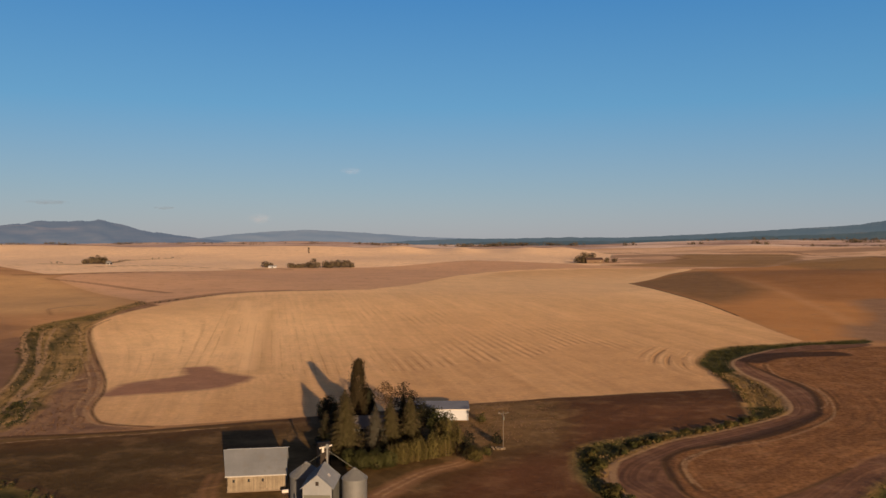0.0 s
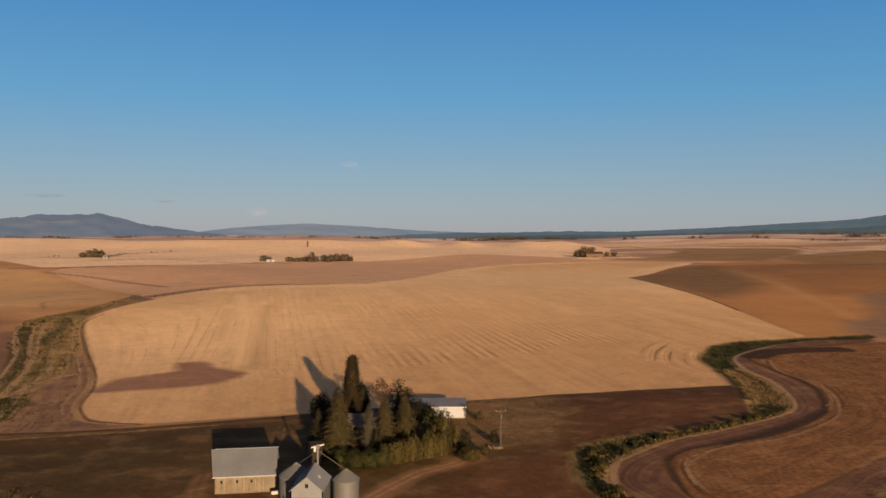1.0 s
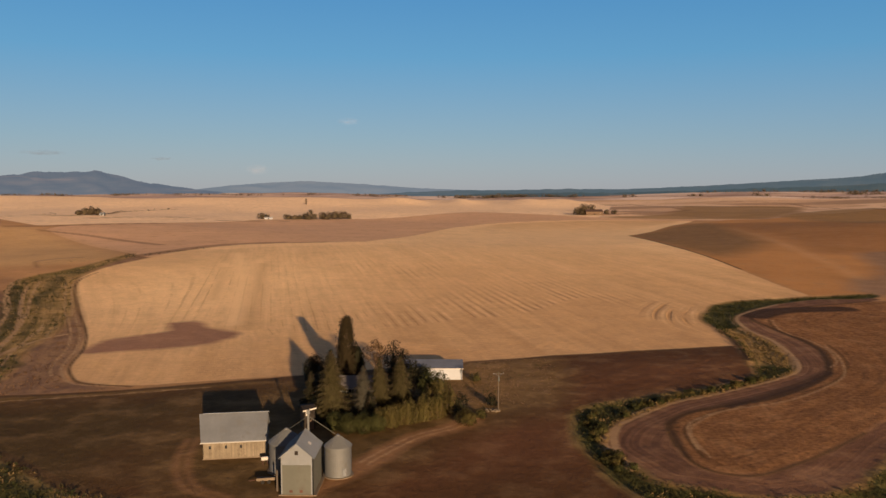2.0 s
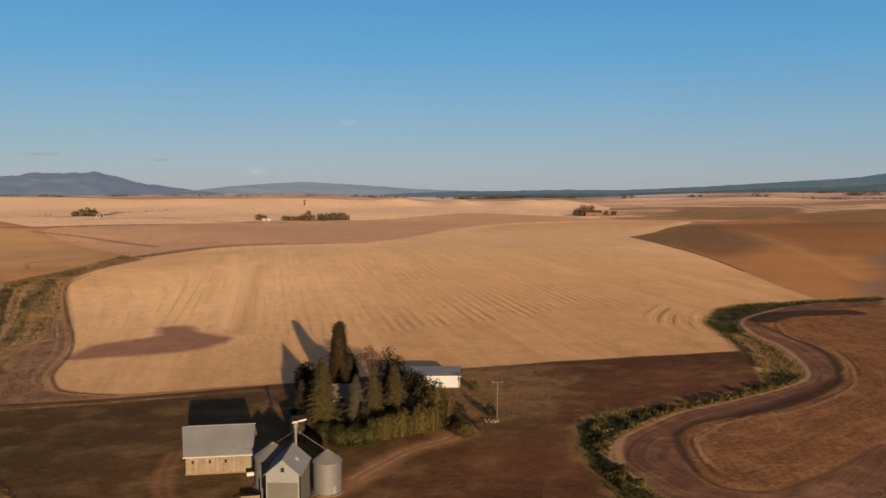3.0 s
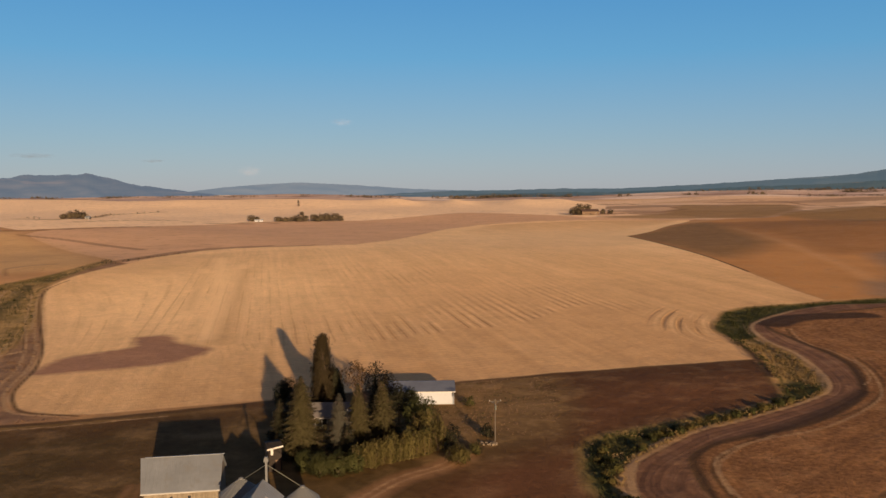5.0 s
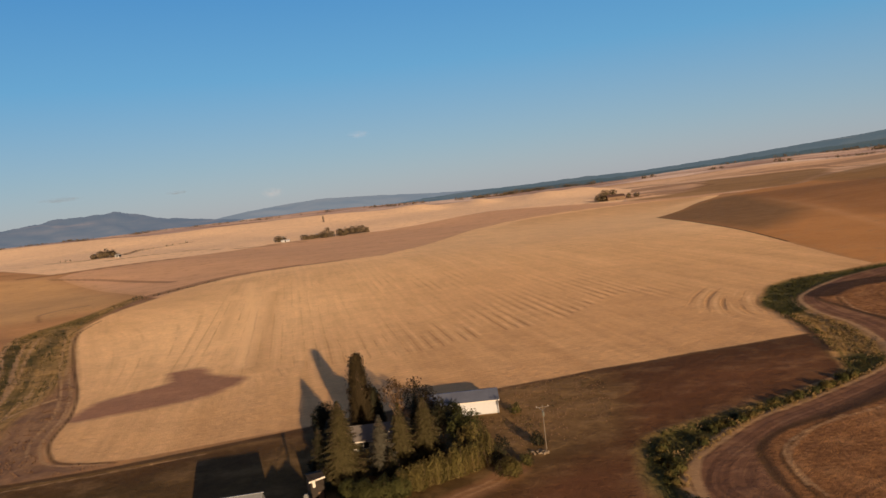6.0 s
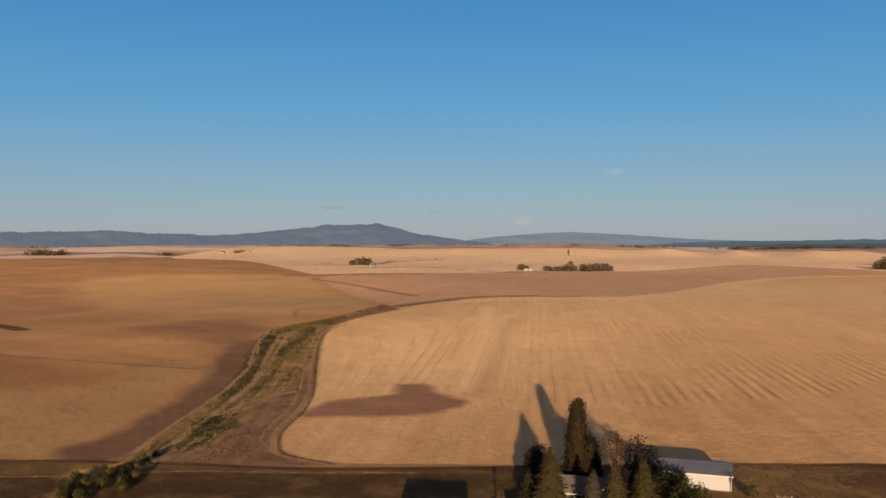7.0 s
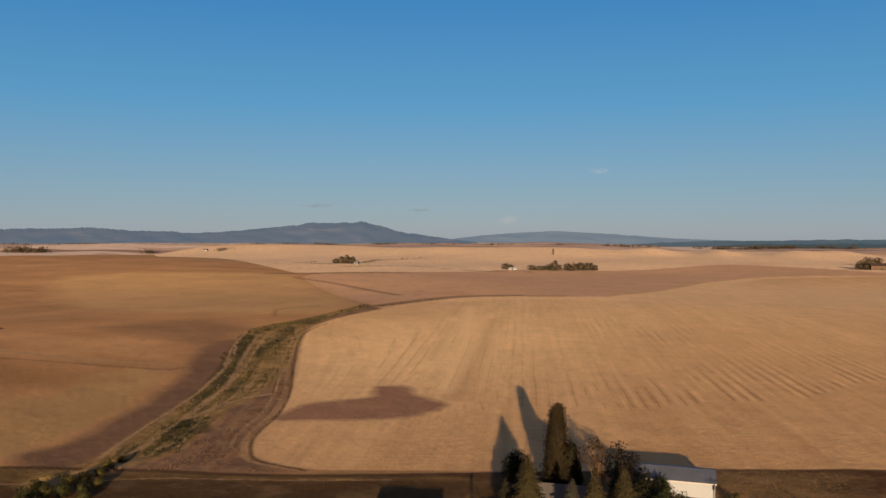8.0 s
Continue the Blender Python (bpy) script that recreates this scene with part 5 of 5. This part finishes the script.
def sapling(name, x, y, height, radius, seed, material, label, group="", category="shrub"):
    """A narrow many-stemmed shrub: stems fan up from the ground, each clad in small leaves."""
    rng = random.Random(seed)
    t = thing(name, x, y, None, 0, label, category, group)
    crown = Shape()
    for i in range(int(9 + radius * 5)):
        a, r = rng.uniform(0, 2 * math.pi), radius * math.sqrt(rng.random())
        high = height * rng.uniform(0.72, 1.0) * (1 - 0.22 * (r / radius) ** 2)
        foot, tip = Vector((0.25 * r * math.cos(a), 0.25 * r * math.sin(a), -0.05)), Vector((r * math.cos(a), r * math.sin(a), high))
        if i % 3 == 0:
            part("stem", Shape().tube(foot, tip * 0.96, 0.05, 4, 0.012), BARK, t)
        n = int(high / 0.16)
        for j in range(n):
            q = (j + rng.random()) / n
            girth = 0.42 * math.sin(math.pi * min(1, 0.18 + 0.8 * q)) ** 0.6 + 0.05
            for _ in range(2):
                p = foot.lerp(tip, q ** 0.9) + Vector((rng.gauss(0, girth * 0.7), rng.gauss(0, girth * 0.7), rng.gauss(0, 0.1)))
                p.x, p.y = p.x + 0.55 * r * math.cos(a) * (1 - q), p.y + 0.55 * r * math.sin(a) * (1 - q)
                if p.z > 0.1:
                    clump(crown, p, 0.19 * rng.uniform(0.7, 1.35), rng, 1.1, 4)
    foliage("crown", crown, material, t, lambda m: m * (1, 1, 0) + np.array([0, 0, 0.5]))
    return t


poplar(-27.0, 172.0, 17.2, 2.35, 3, POPLAR, "tall columnar poplar with dark olive brown leaves")
poplar(-25.3, 174.5, 9.2, 2.6, 4, DARK_SHADE_LEAF, "dark columnar tree beside the tall poplar")
GROVE = "conifers round the farmhouse"
conifer("spruce_tree", -26.6, 145.0, 14.8, 5.5, 11, SPRUCE, "large olive-green spruce with drooping boughs", group=GROVE)
conifer("spruce_tree", -20.3, 149.0, 10.4, 3.7, 12, BLUE_SPRUCE, "thin blue-grey spruce in front of the farmhouse", 1.0, group=GROVE)
conifer("spruce_tree", -17.2, 152.5, 11.4, 4.2, 13, SPRUCE, "olive-green spruce beside the yard pole", group=GROVE)
conifer("spruce_tree", -12.9, 155.5, 11.4, 4.8, 14, SPRUCE, "dense broad olive-green spruce tree", group=GROVE)
conifer("spruce_tree", -23.4, 152.0, 3.6, 2.0, 17, SPRUCE, "low young spruce under the farmhouse eaves", group=GROVE)
conifer("spruce_tree", -18.4, 145.4, 5.4, 2.6, 18, DARK_SHADE_LEAF, "low dark young spruce behind the hedge", group=GROVE)
conifer("spruce_tree", -28.6, 155.0, 6.8, 3.0, 19, DARK_SHADE_LEAF, "low dark spruce beside the farmhouse", group=GROVE)
broadleaf("elm_tree", -34.6, 171.0, 7.4, 3.0, 15, DARK_SHADE_LEAF, "dark shaded tree behind the farmhouse", 0.12, 0.26, 2.6, 13, "", 1.2)
# fir added to fill the dark mass of shade beside the big spruce
conifer("fir_tree", -32.2, 153.0, 8.4, 3.6, 29, DARK_SHADE_LEAF, "added dark low fir filling in the shade of the grove", group=GROVE)
conifer("fir_tree", -31.0, 160.0, 8.6, 3.8, 27, DARK_SHADE_LEAF, "dark shaded fir at the corner of the farmhouse", group=GROVE)
conifer("fir_tree", -14.8, 161.5, 10.4, 3.0, 16, DARK_SHADE_LEAF, "dark slender fir among the spruces", group=GROVE)
broadleaf("maple_tree", -19.6, 170.0, 12.6, 3.0, 21, RUSSET, "thin tree turning russet in autumn", 0.35, 0.3, 0.7, 8)
broadleaf("ash_tree", -15.4, 168.5, 12.4, 3.2, 22, POPLAR, "sparse tree with thinning olive leaves", 0.35, 0.28, 0.6, 9)
broadleaf("maple_tree", -5.8, 158.0, 6.9, 3.6, 23, GREEN_LEAF, "round dark green leafy tree", 0.2, 0.32, 1.4, 10)
sapling("willow_tree", -3.4, 149.8, 8.6, 2.0, 24, OLIVE_LEAF, "tall yellowing willow at the end of the hedge", "", "tree")
sapling("willow_tree", -5.4, 150.6, 7.4, 1.6, 34, OLIVE_LEAF, "yellowing willow behind the hedge", "", "tree")
sapling("willow_tree", -1.6, 148.0, 6.6, 1.5, 35, OLIVE_LEAF, "yellowing willow where the hedge ends", "", "tree")
broadleaf("elm_tree", -10.3, 165.0, 7.8, 3.0, 25, DARK_SHADE_LEAF, "dark leafy tree in front of the white shed", 0.15, 0.32, 1.3, 9)
broadleaf("elm_tree", -13.5, 173.0, 9.0, 3.0, 28, POPLAR, "dull olive tree behind the white shed's corner", 0.15, 0.32, 1.0, 8)
broadleaf("lilac_shrub", -12.6, 175.2, 4.6, 2.8, 31, GREEN_LEAF, "tall dark green shrub against the white shed", 0.08, 0.28, 1.6, 8, category="shrub")
broadleaf("lilac_shrub", -8.2, 175.6, 4.1, 2.4, 32, GREEN_LEAF, "rounded dark green shrub against the white shed", 0.08, 0.28, 1.6, 8, category="shrub")
broadleaf("birch_tree", -29.6, 148.0, 4.6, 2.0, 26, GREEN_LEAF, "low leafy tree beside the pump house", 0.2, 0.3, 1.0, 7)
HEDGE_ROW = "hedge along the lane"
for i, (x, y, h, r) in enumerate([(-21.6, 134.8, 3.9, 2.3), (-18.6, 135.0, 4.2, 2.3), (-24.4, 136.6, 3.4, 2.0), (-16.2, 136.4, 3.6, 1.9)]):
    broadleaf("hedge_shrub", x, y, h, r, 40 + i, GREEN_LEAF, "dark green leafy shrub in the hedge", 0.08, 0.17, 2.6, 9, HEDGE_ROW, 1.2, "shrub")
for i in range(24):
    k = (i + 0.5) / 24
    x, y = -16.4 + 13.6 * k + 0.5 * math.sin(5.1 * i), 138.0 + 9.4 * k + 1.1 * math.cos(3.7 * i) - 0.6
    sapling("hedge_shrub", x, y, 4.4 + 1.3 * k + 0.5 * math.sin(2.3 * i), 1.15, 140 + i, OLIVE_LEAF if i % 5 else GREEN_LEAF,
            "upright yellowing shrub in the hedge" if i % 5 else "upright green shrub in the hedge", HEDGE_ROW)
broadleaf("lane_shrub", 1.8, 141.0, 3.0, 2.2, 61, OLIVE_LEAF, "yellow-green shrub beside the lane", 0.08, 0.18, 2.4, 8, category="shrub")
broadleaf("lane_shrub", 0.4, 149.5, 4.4, 2.1, 62, DARK_SHADE_LEAF, "dark shrub beside the lane", 0.08, 0.27, 1.3, 7, category="shrub")
broadleaf("lane_shrub", 4.9, 145.5, 2.4, 1.3, 63, BANK_LEAF, "dull green shrub near the power pole", 0.08, 0.26, 1.3, 6, category="shrub")
broadleaf("lane_shrub", 7.4, 155.5, 2.6, 1.5, 64, DARK_SHADE_LEAF, "dark shrub behind the power pole", 0.08, 0.26, 1.2, 6, category="shrub")
broadleaf("lane_shrub", 4.6, 177.0, 2.2, 1.6, 65, BANK_LEAF, "brownish shrub beside the white shed", 0.08, 0.26, 1.2, 6, category="shrub")


# ---- plants along ditch and creek ----
def bank_plants(name, outline, count, seed, material, label, low, high, size=0.5, inset=0.0, where=None, gaps=-0.12):
    """Many low shrubs and tussocks scattered inside an outline."""
    rng = random.Random(seed)
    pts = np.array(rounded(outline, True, 3))
    lo, hi = pts.min(0), pts.max(0)
    s, got = Shape(), 0
    cand = np.column_stack([[rng.uniform(lo[k], hi[k]) for _ in range(count * 45)] for k in (0, 1)])
    d = spread([tuple(p) for p in pts], cand[:, 0], cand[:, 1])
    cand = cand[d < -inset]
    d = d[d < -inset]
    for x, y, dd, z in zip(cand[:, 0], cand[:, 1], d, top(cand[:, 0], cand[:, 1])):
        if dd > -inset or got >= count or (where and not where(x, y)):
            continue
        if noise.noise((x * 0.09, y * 0.09, seed)) < gaps:
            continue
        got += 1
        h = rng.uniform(low, high) * (0.7 + 0.6 * rng.random())
        for k in range(max(4, int(9 * h))):
            q = rng.random()
            w = h * 0.55 * (1 - 0.5 * q)
            clump(s, Vector((x + rng.gauss(0, w), y + rng.gauss(0, w), z + 0.1 + q * h)), size * rng.uniform(0.6, 1.2), rng, 0.8, 4)
    return tagged(foliage(name, s, material, None, lambda m: np.tile([0.1, -0.25, 1.0], (len(m), 1))), label, "plants", kind="stuff")


SMALL_BANK = [(82, 205), (88, 229), (90, 252), (97, 250), (98, 232), (94, 208), (89, 196), (80, 192)]

bank_plants("creek_shrubs", GRASS_CREEK, 1000, 5, BANK_LEAF, "dense olive shrubs along the creek", 0.35, 0.8, 0.32, 0.5, lambda x, y: y < 196, -0.6)
bank_plants("creek_shrubs", GRASS_CREEK, 1300, 15, GREEN_BANK, "dark green shrubs along the creek", 0.35, 0.85, 0.3, 0.5, lambda x, y: y < 194, -0.6)
bank_plants("creek_shrubs", GRASS_CREEK, 60, 6, BANK_LEAF, "olive shrubs along the upper creek", 0.3, 0.9, 0.36, 0.8, lambda x, y: 205 <= y < 256, 0.05)
bank_plants("creek_shrubs", [(82, 203), (86, 229), (88, 254), (91, 254), (89, 229), (85, 208)], 60, 26, GREEN_BANK, "dark green shrubs on the shaded bank", 0.5, 1.2, 0.36, 0.0, None, -0.6)
bank_plants("creek_shrubs", GRASS_CREEK, 620, 16, GREEN_BANK, "dark green growth along the upper creek", 0.3, 0.8, 0.36, 0.9, lambda x, y: y >= 254, -0.5)
bank_plants("creek_reeds", SMALL_BANK, 700, 7, STRAW_LEAF, "dry straw-coloured grass on the creek bank", 0.15, 0.45, 0.3, 0.1, None, -0.3)
bank_plants("creek_reeds", [(u + du, v + dv) for (u, v), du, dv in zip(CREEK_R[9:17], [-0.4] * 8, [0.4] * 8)] + [(u + 0.9, v - 0.9) for u, v in CREEK_R[9:17]][::-1], 260, 37, STRAW_LEAF,
            "pale dry grass fringing the creek", 0.2, 0.5, 0.28, 0.0, None, -0.6)
bank_plants("creek_reeds", GRASS_CREEK, 230, 38, STRAW_LEAF, "tufts of dry grass among the creek shrubs", 0.5, 0.9, 0.28, 0.8, lambda x, y: y < 196, 0.05)
bank_plants("dry_weeds", DRY_SIDE, 380, 39, WEED_LEAF, "low dry brown weeds beside the ditch", 0.08, 0.24, 0.26, 0.5, None, -0.1)
bank_plants("dry_weeds", MEADOW, 600, 41, WEED_LEAF, "rough dry grass round the white shed", 0.05, 0.14, 0.13, 0.5, lambda x, y: not (-16.5 < x < 2.5 and 177 < y < 190), -0.2)
bank_plants("dry_weeds", MEADOW, 220, 42, BANK_LEAF, "olive weeds round the white shed", 0.08, 0.22, 0.16, 0.5, lambda x, y: not (-16.5 < x < 2.5 and 177 < y < 190), 0.05)
bank_plants("dry_weeds", MOUND_PATCH, 110, 40, STRAW_LEAF, "low dry scrub on a mound at the head of the ditch", 0.2, 0.5, 0.22, 0.0, None, -0.1)
bank_plants("ditch_shrubs", DITCH, 150, 8, BANK_LEAF, "olive shrubs scattered in the ditch", 0.3, 0.8, 0.32, 1.5, None, 0.1)
bank_plants("ditch_shrubs", DITCH, 110, 18, GREEN_BANK, "dark green shrubs in the bottom of the ditch", 0.4, 1.2, 0.36, 2.5, None, 0.12)
bank_plants("ditch_grass", DITCH, 450, 9, STRAW_LEAF, "dry yellow grass along the ditch", 0.2, 0.6, 0.32, 0.5, None, -0.1)
bank_plants("bank_shrubs", LOW_BANK, 300, 31, BANK_LEAF, "olive shrubs on the grassy bank", 0.25, 0.6, 0.34, 0.6, None, -0.15)
bank_plants("bank_shrubs", LOW_BANK, 300, 32, GREEN_BANK, "dark green shrubs on the grassy bank", 0.3, 0.7, 0.34, 0.6, None, -0.25)
bank_plants("bank_grass", LOW_BANK, 330, 33, STRAW_LEAF, "dry yellow grass on the bank", 0.2, 0.5, 0.3, 0.3, None, -0.1)
bank_plants("ditch_shrubs", [(-133, 200), (-127, 205), (-118, 190), (-113, 172), (-118, 168), (-126, 182)], 90, 34, GREEN_BANK, "patch of dark green scrub in the ditch", 0.4, 1.1, 0.36, 0.3, None, -0.4)
bank_plants("ditch_shrubs", [(-212, 366), (-206, 368), (-186, 318), (-172, 286), (-178, 284), (-202, 332)], 150, 35, GREEN_BANK, "dark green scrub along the upper ditch", 0.3, 0.8, 0.34, 0.0, None, -0.5)
for i, (x, y, h, r) in enumerate([(-117, 140, 3.0, 2.2), (-114, 141, 3.4, 2.3), (-118, 147, 2.6, 2.0), (-117, 150, 2.4, 1.8), (-112, 144, 2.6, 1.8), (-117, 154, 2.0, 1.6), (-119, 159, 1.8, 1.5),
                                  (-119, 137, 2.8, 2.0), (-112, 148, 2.2, 1.6), (-122, 143, 2.4, 1.8), (-109, 141, 2.0, 1.6), (-121, 165, 1.6, 1.4), (-116, 134, 2.6, 2.0), (-112.5, 134, 2.8, 2.1), (-114, 131, 2.4, 1.9)]):
    broadleaf("ditch_bush", x, y, h * 0.72, r * 0.8, 70 + i, (BANK_LEAF, GREEN_BANK, OLIVE_LEAF)[i % 3],
              ("rounded olive bush", "rounded dark green bush", "yellowing bush")[i % 3] + " where the ditch meets the field", 0.08, 0.22, 1.8, 7, "bushes at the ditch end", category="bush")


CREEK_BUSHES = "bushes along the creek"
rng = random.Random(91)
for i in range(46):
    k = rng.uniform(8.0, 15.6)
    a, b = CREEK_L[int(k)], CREEK_L[int(k) + 1]
    c, d = CREEK_R[int(k)], CREEK_R[int(k) + 1]
    f, w = k % 1, rng.uniform(0.3, 0.9)
    x = (1 - w) * (a[0] + f * (b[0] - a[0])) + w * (c[0] + f * (d[0] - c[0]))
    y = (1 - w) * (a[1] + f * (b[1] - a[1])) + w * (c[1] + f * (d[1] - c[1]))
    pick = rng.random()
    leaf, label = (GREEN_BANK, "rounded dark green bush in the creek bed") if pick < 0.4 else (BANK_LEAF, "olive bush in the creek bed") if pick < 0.75 else (OLIVE_LEAF, "yellowing bush in the creek bed")
    broadleaf("creek_bush", x, y, rng.uniform(0.5, 0.8) + 0.4 * w, rng.uniform(0.8, 1.5), 400 + i, leaf, label, 0.08, 0.2, 2.0, 6, CREEK_BUSHES, 1.0, "bush")


# ---- farms and trees in the distance ----
def far_house(name, x, y, length, width, eave, ridge, turn, wall, roof, label):
    h = thing(name, x, y, None, turn, label, "house")
    part("wall", Shape().box(-length / 2, -width / 2, 0, length / 2, width / 2, eave), wall, h)
    for side in (-1, 1):
        part("gable_wall", gable_wall(length, width, eave, ridge - 0.1, side), wall, h)
    roof_parts(h, gable_roof(length, width, eave, ridge, 0.4, 0.15), roof, "")
    part("door", Shape().box(-1.0, -width / 2 - 0.06, 0, 1.0, -width / 2 - 0.01, 2.2), DARK_GAP, h)
    for x in (-length * 0.3, length * 0.3):
        window(h, x, -width / 2 - 0.06, 1.0, 1.2, 1.1)


far_house("distant_farmhouse", -288, 1205, 12, 8, 2.4, 3.4, 12, WHITE_WALL, WHITE_WALL, "distant low white farm building beside a windbreak")
far_house("distant_barn", 232, 1338, 30, 14, 5.5, 9, 10, BARK, BROWN_ROOF, "distant brown barn among trees")
far_house("distant_farmhouse", -1468, 2100, 14, 10, 3.5, 6, 10, WHITE_WALL, BROWN_ROOF, "distant white farmhouse on the plain")
far_house("distant_farmhouse", -482, 1064, 6, 5, 2.6, 4.2, 0, WHITE_WALL, METAL_ROOF, "distant small white house behind a grove")
WIND = "windbreak of the distant farm"
for i, (x, y, h, r) in enumerate([(-262, 1222, 6, 6), (-253, 1226, 5, 6), (-246, 1232, 6, 6), (-238, 1238, 8, 6), (-232, 1250, 17, 5), (-224, 1246, 9, 5), (-214, 1262, 11, 7), (-206, 1275, 12, 7), (-198, 1285, 13, 7),
                                  (-191, 1295, 12, 7), (-184, 1300, 13, 6), (-178, 1306, 9, 5), (-300, 1210, 9, 6), (-294, 1216, 7, 5), (-232, 1232, 5, 6), (-208, 1258, 6, 6)]):
    broadleaf("windbreak_tree", x, y, h, r, 90 + i, HAZED_LEAF, "dark tree in a distant windbreak", 0.06, 1.0, 2.2, 7, WIND)
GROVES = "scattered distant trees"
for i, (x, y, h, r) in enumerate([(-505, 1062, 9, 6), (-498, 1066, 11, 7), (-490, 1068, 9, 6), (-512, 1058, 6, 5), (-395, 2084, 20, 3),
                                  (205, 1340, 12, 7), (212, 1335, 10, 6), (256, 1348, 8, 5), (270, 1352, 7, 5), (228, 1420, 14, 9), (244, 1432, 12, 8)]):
    broadleaf("distant_tree", x, y, h, r, 120 + i, HAZED_LEAF, "lone dark tree in distant fields", 0.06, 1.1, 2.0, 7, GROVES)


def tree_line(name, points, count, height, wide, seed, label, gathered=False):
    """A far wood or shelter belt: many leafy crowns along a line."""
    rng = random.Random(seed)
    s = Shape()
    line = np.array(points, float)
    step = np.r_[0, np.cumsum(np.hypot(*np.diff(line, axis=0).T))]
    hubs = [rng.uniform(0, step[-1]) for _ in range(max(2, count // 12))]
    for _ in range(count):
        q = rng.gauss(rng.choice(hubs), step[-1] * 0.035) if gathered else rng.uniform(0, step[-1])
        x, y = np.interp(q, step, line[:, 0]) + rng.gauss(0, wide), np.interp(q, step, line[:, 1]) + rng.gauss(0, wide * 2)
        z, h = float(land(x, y)), height * rng.uniform(0.55, 1.15)
        for _ in range(7):
            a = rng.random()
            clump(s, Vector((x + rng.gauss(0, h * 0.28), y + rng.gauss(0, h * 0.28), z + h * (0.12 + 0.8 * a))), h * 0.3 * rng.uniform(0.7, 1.2), rng, 0.8, 6)
    return tagged(part(name, s, HAZED_LEAF), label, "trees", kind="stuff")


def polar(turn, r):
    return (r * math.sin(radians(turn)), r * math.cos(radians(turn)))


for i, (a, b, r, n, h, w) in enumerate([(-46.8, -44.8, 2500, 70, 15, 6), (-38.6, -37.8, 2480, 26, 10, 8), (-35.2, -33.2, 2600, 22, 9, 8), (-30.5, -26.0, 4120, 80, 10, 12),
                                       (-24, -10, 4120, 150, 10, 14), (-8, -3.5, 4050, 90, 11, 14), (-1, 3, 3800, 110, 15, 14), (3, 9, 4000, 160, 15, 16), 
                                       (16.2, 17.0, 3300, 24, 10, 8), (20.6, 21.6, 3100, 26, 11, 8), (23.0, 30.0, 3000, 70, 8, 10), (17, 30, 4100, 140, 12, 18), (11.5, 12.5, 3200, 18, 11, 8),
                                       (-60, -48, 3000, 120, 12, 12), (-47, -30, 3900, 160, 9, 16), (26, 31, 3700, 70, 12, 12)]):
    tree_line("distant_wood", [polar(a + (b - a) * k / 8, r * (1 + 0.02 * math.sin(3 * k + i))) for k in range(9)], n, h, w, 200 + i, "dark line of distant trees between fields", True)
hedge = [(u, v) for u, v in HEDGE75 + HEDGE[-1:]]
tree_line("field_hedge", hedge[:4], 200, 0.7, 0.8, 300, "thin low hedge between two fields")
tree_line("field_hedge", [(-210, 488), (-199, 462), (-186, 520), (-179, 550)], 150, 1.0, 1.8, 301, "thin scrub along the edge of the stubble")
tree_line("field_scrub", STREAK2, 70, 0.5, 1.2, 303, "low scrub on the fallow slope")
tree_line("field_hedge", FAR_LINE_A, 60, 3.0, 1.5, 302, "thin line of bushes in distant stubble")


# ---- a few small evening clouds far off ----
def cloud_material(name, colour, dense):
    """Thin vapour that fades out towards its rim."""
    n = Nodes(name)
    clear = n.node("ShaderNodeBsdfTransparent")
    rim = n.node("ShaderNodeVectorMath", Vector=n.local())
    rim.operation = "LENGTH"
    body = n.span(rim.outputs["Value"], 0.15, 1.0, 1.0, 0.0)
    puff = n.span(n.noise(n.scaled(n.local(), (3.0, 1.0, 1.2)), 1.0, 5, 0.6), 0.35, 0.75, 0.0, dense)
    over = n.node("ShaderNodeMixShader", Fac=n.math("MULTIPLY", body, puff))
    n.tree.links.new(clear.outputs[0], over.inputs[1])
    n.tree.links.new(n.bsdf.outputs[0], over.inputs[2])
    n.tree.links.new(over.outputs[0], n.tree.nodes["Material Output"].inputs["Surface"])
    return n.done(colour, 1.0, spec=0.0)


CLOUD, GREY_CLOUD = cloud_material("thin_cloud", (0.62, 0.53, 0.55), 0.04), cloud_material("grey_wisp", (0.08, 0.085, 0.11), 0.2)


def small_cloud(turn, lift, length, thick, material=CLOUD):
    s = Shape()
    x, y = polar(turn, 4450)
    for j in range(3):
        c = [(1.0 * math.cos(a), 0.2 * j - 0.2, 1.0 * math.sin(a)) for a in np.linspace(0, 2 * math.pi, 25)[:-1]]
        s.add([*c, (0, 0.2 * j - 0.16, 0)], [(i, (i + 1) % 24, 24) for i in range(24)])
    ob = part("cloud", s, material, None, "", True)
    ob.matrix_world = pose(x, y, lift, 0, 0, -turn) @ Matrix.Diagonal((length / 2, 20, thick / 2, 1))
    return tagged(ob, "small thin evening cloud low over the mountains", "cloud", kind="structure")


small_cloud(-14.0, 152, 130, 60)
small_cloud(-7.6, 418, 130, 44)
small_cloud(-27.5, 226, 230, 30, GREY_CLOUD)
small_cloud(-20.3, 205, 130, 22, GREY_CLOUD)
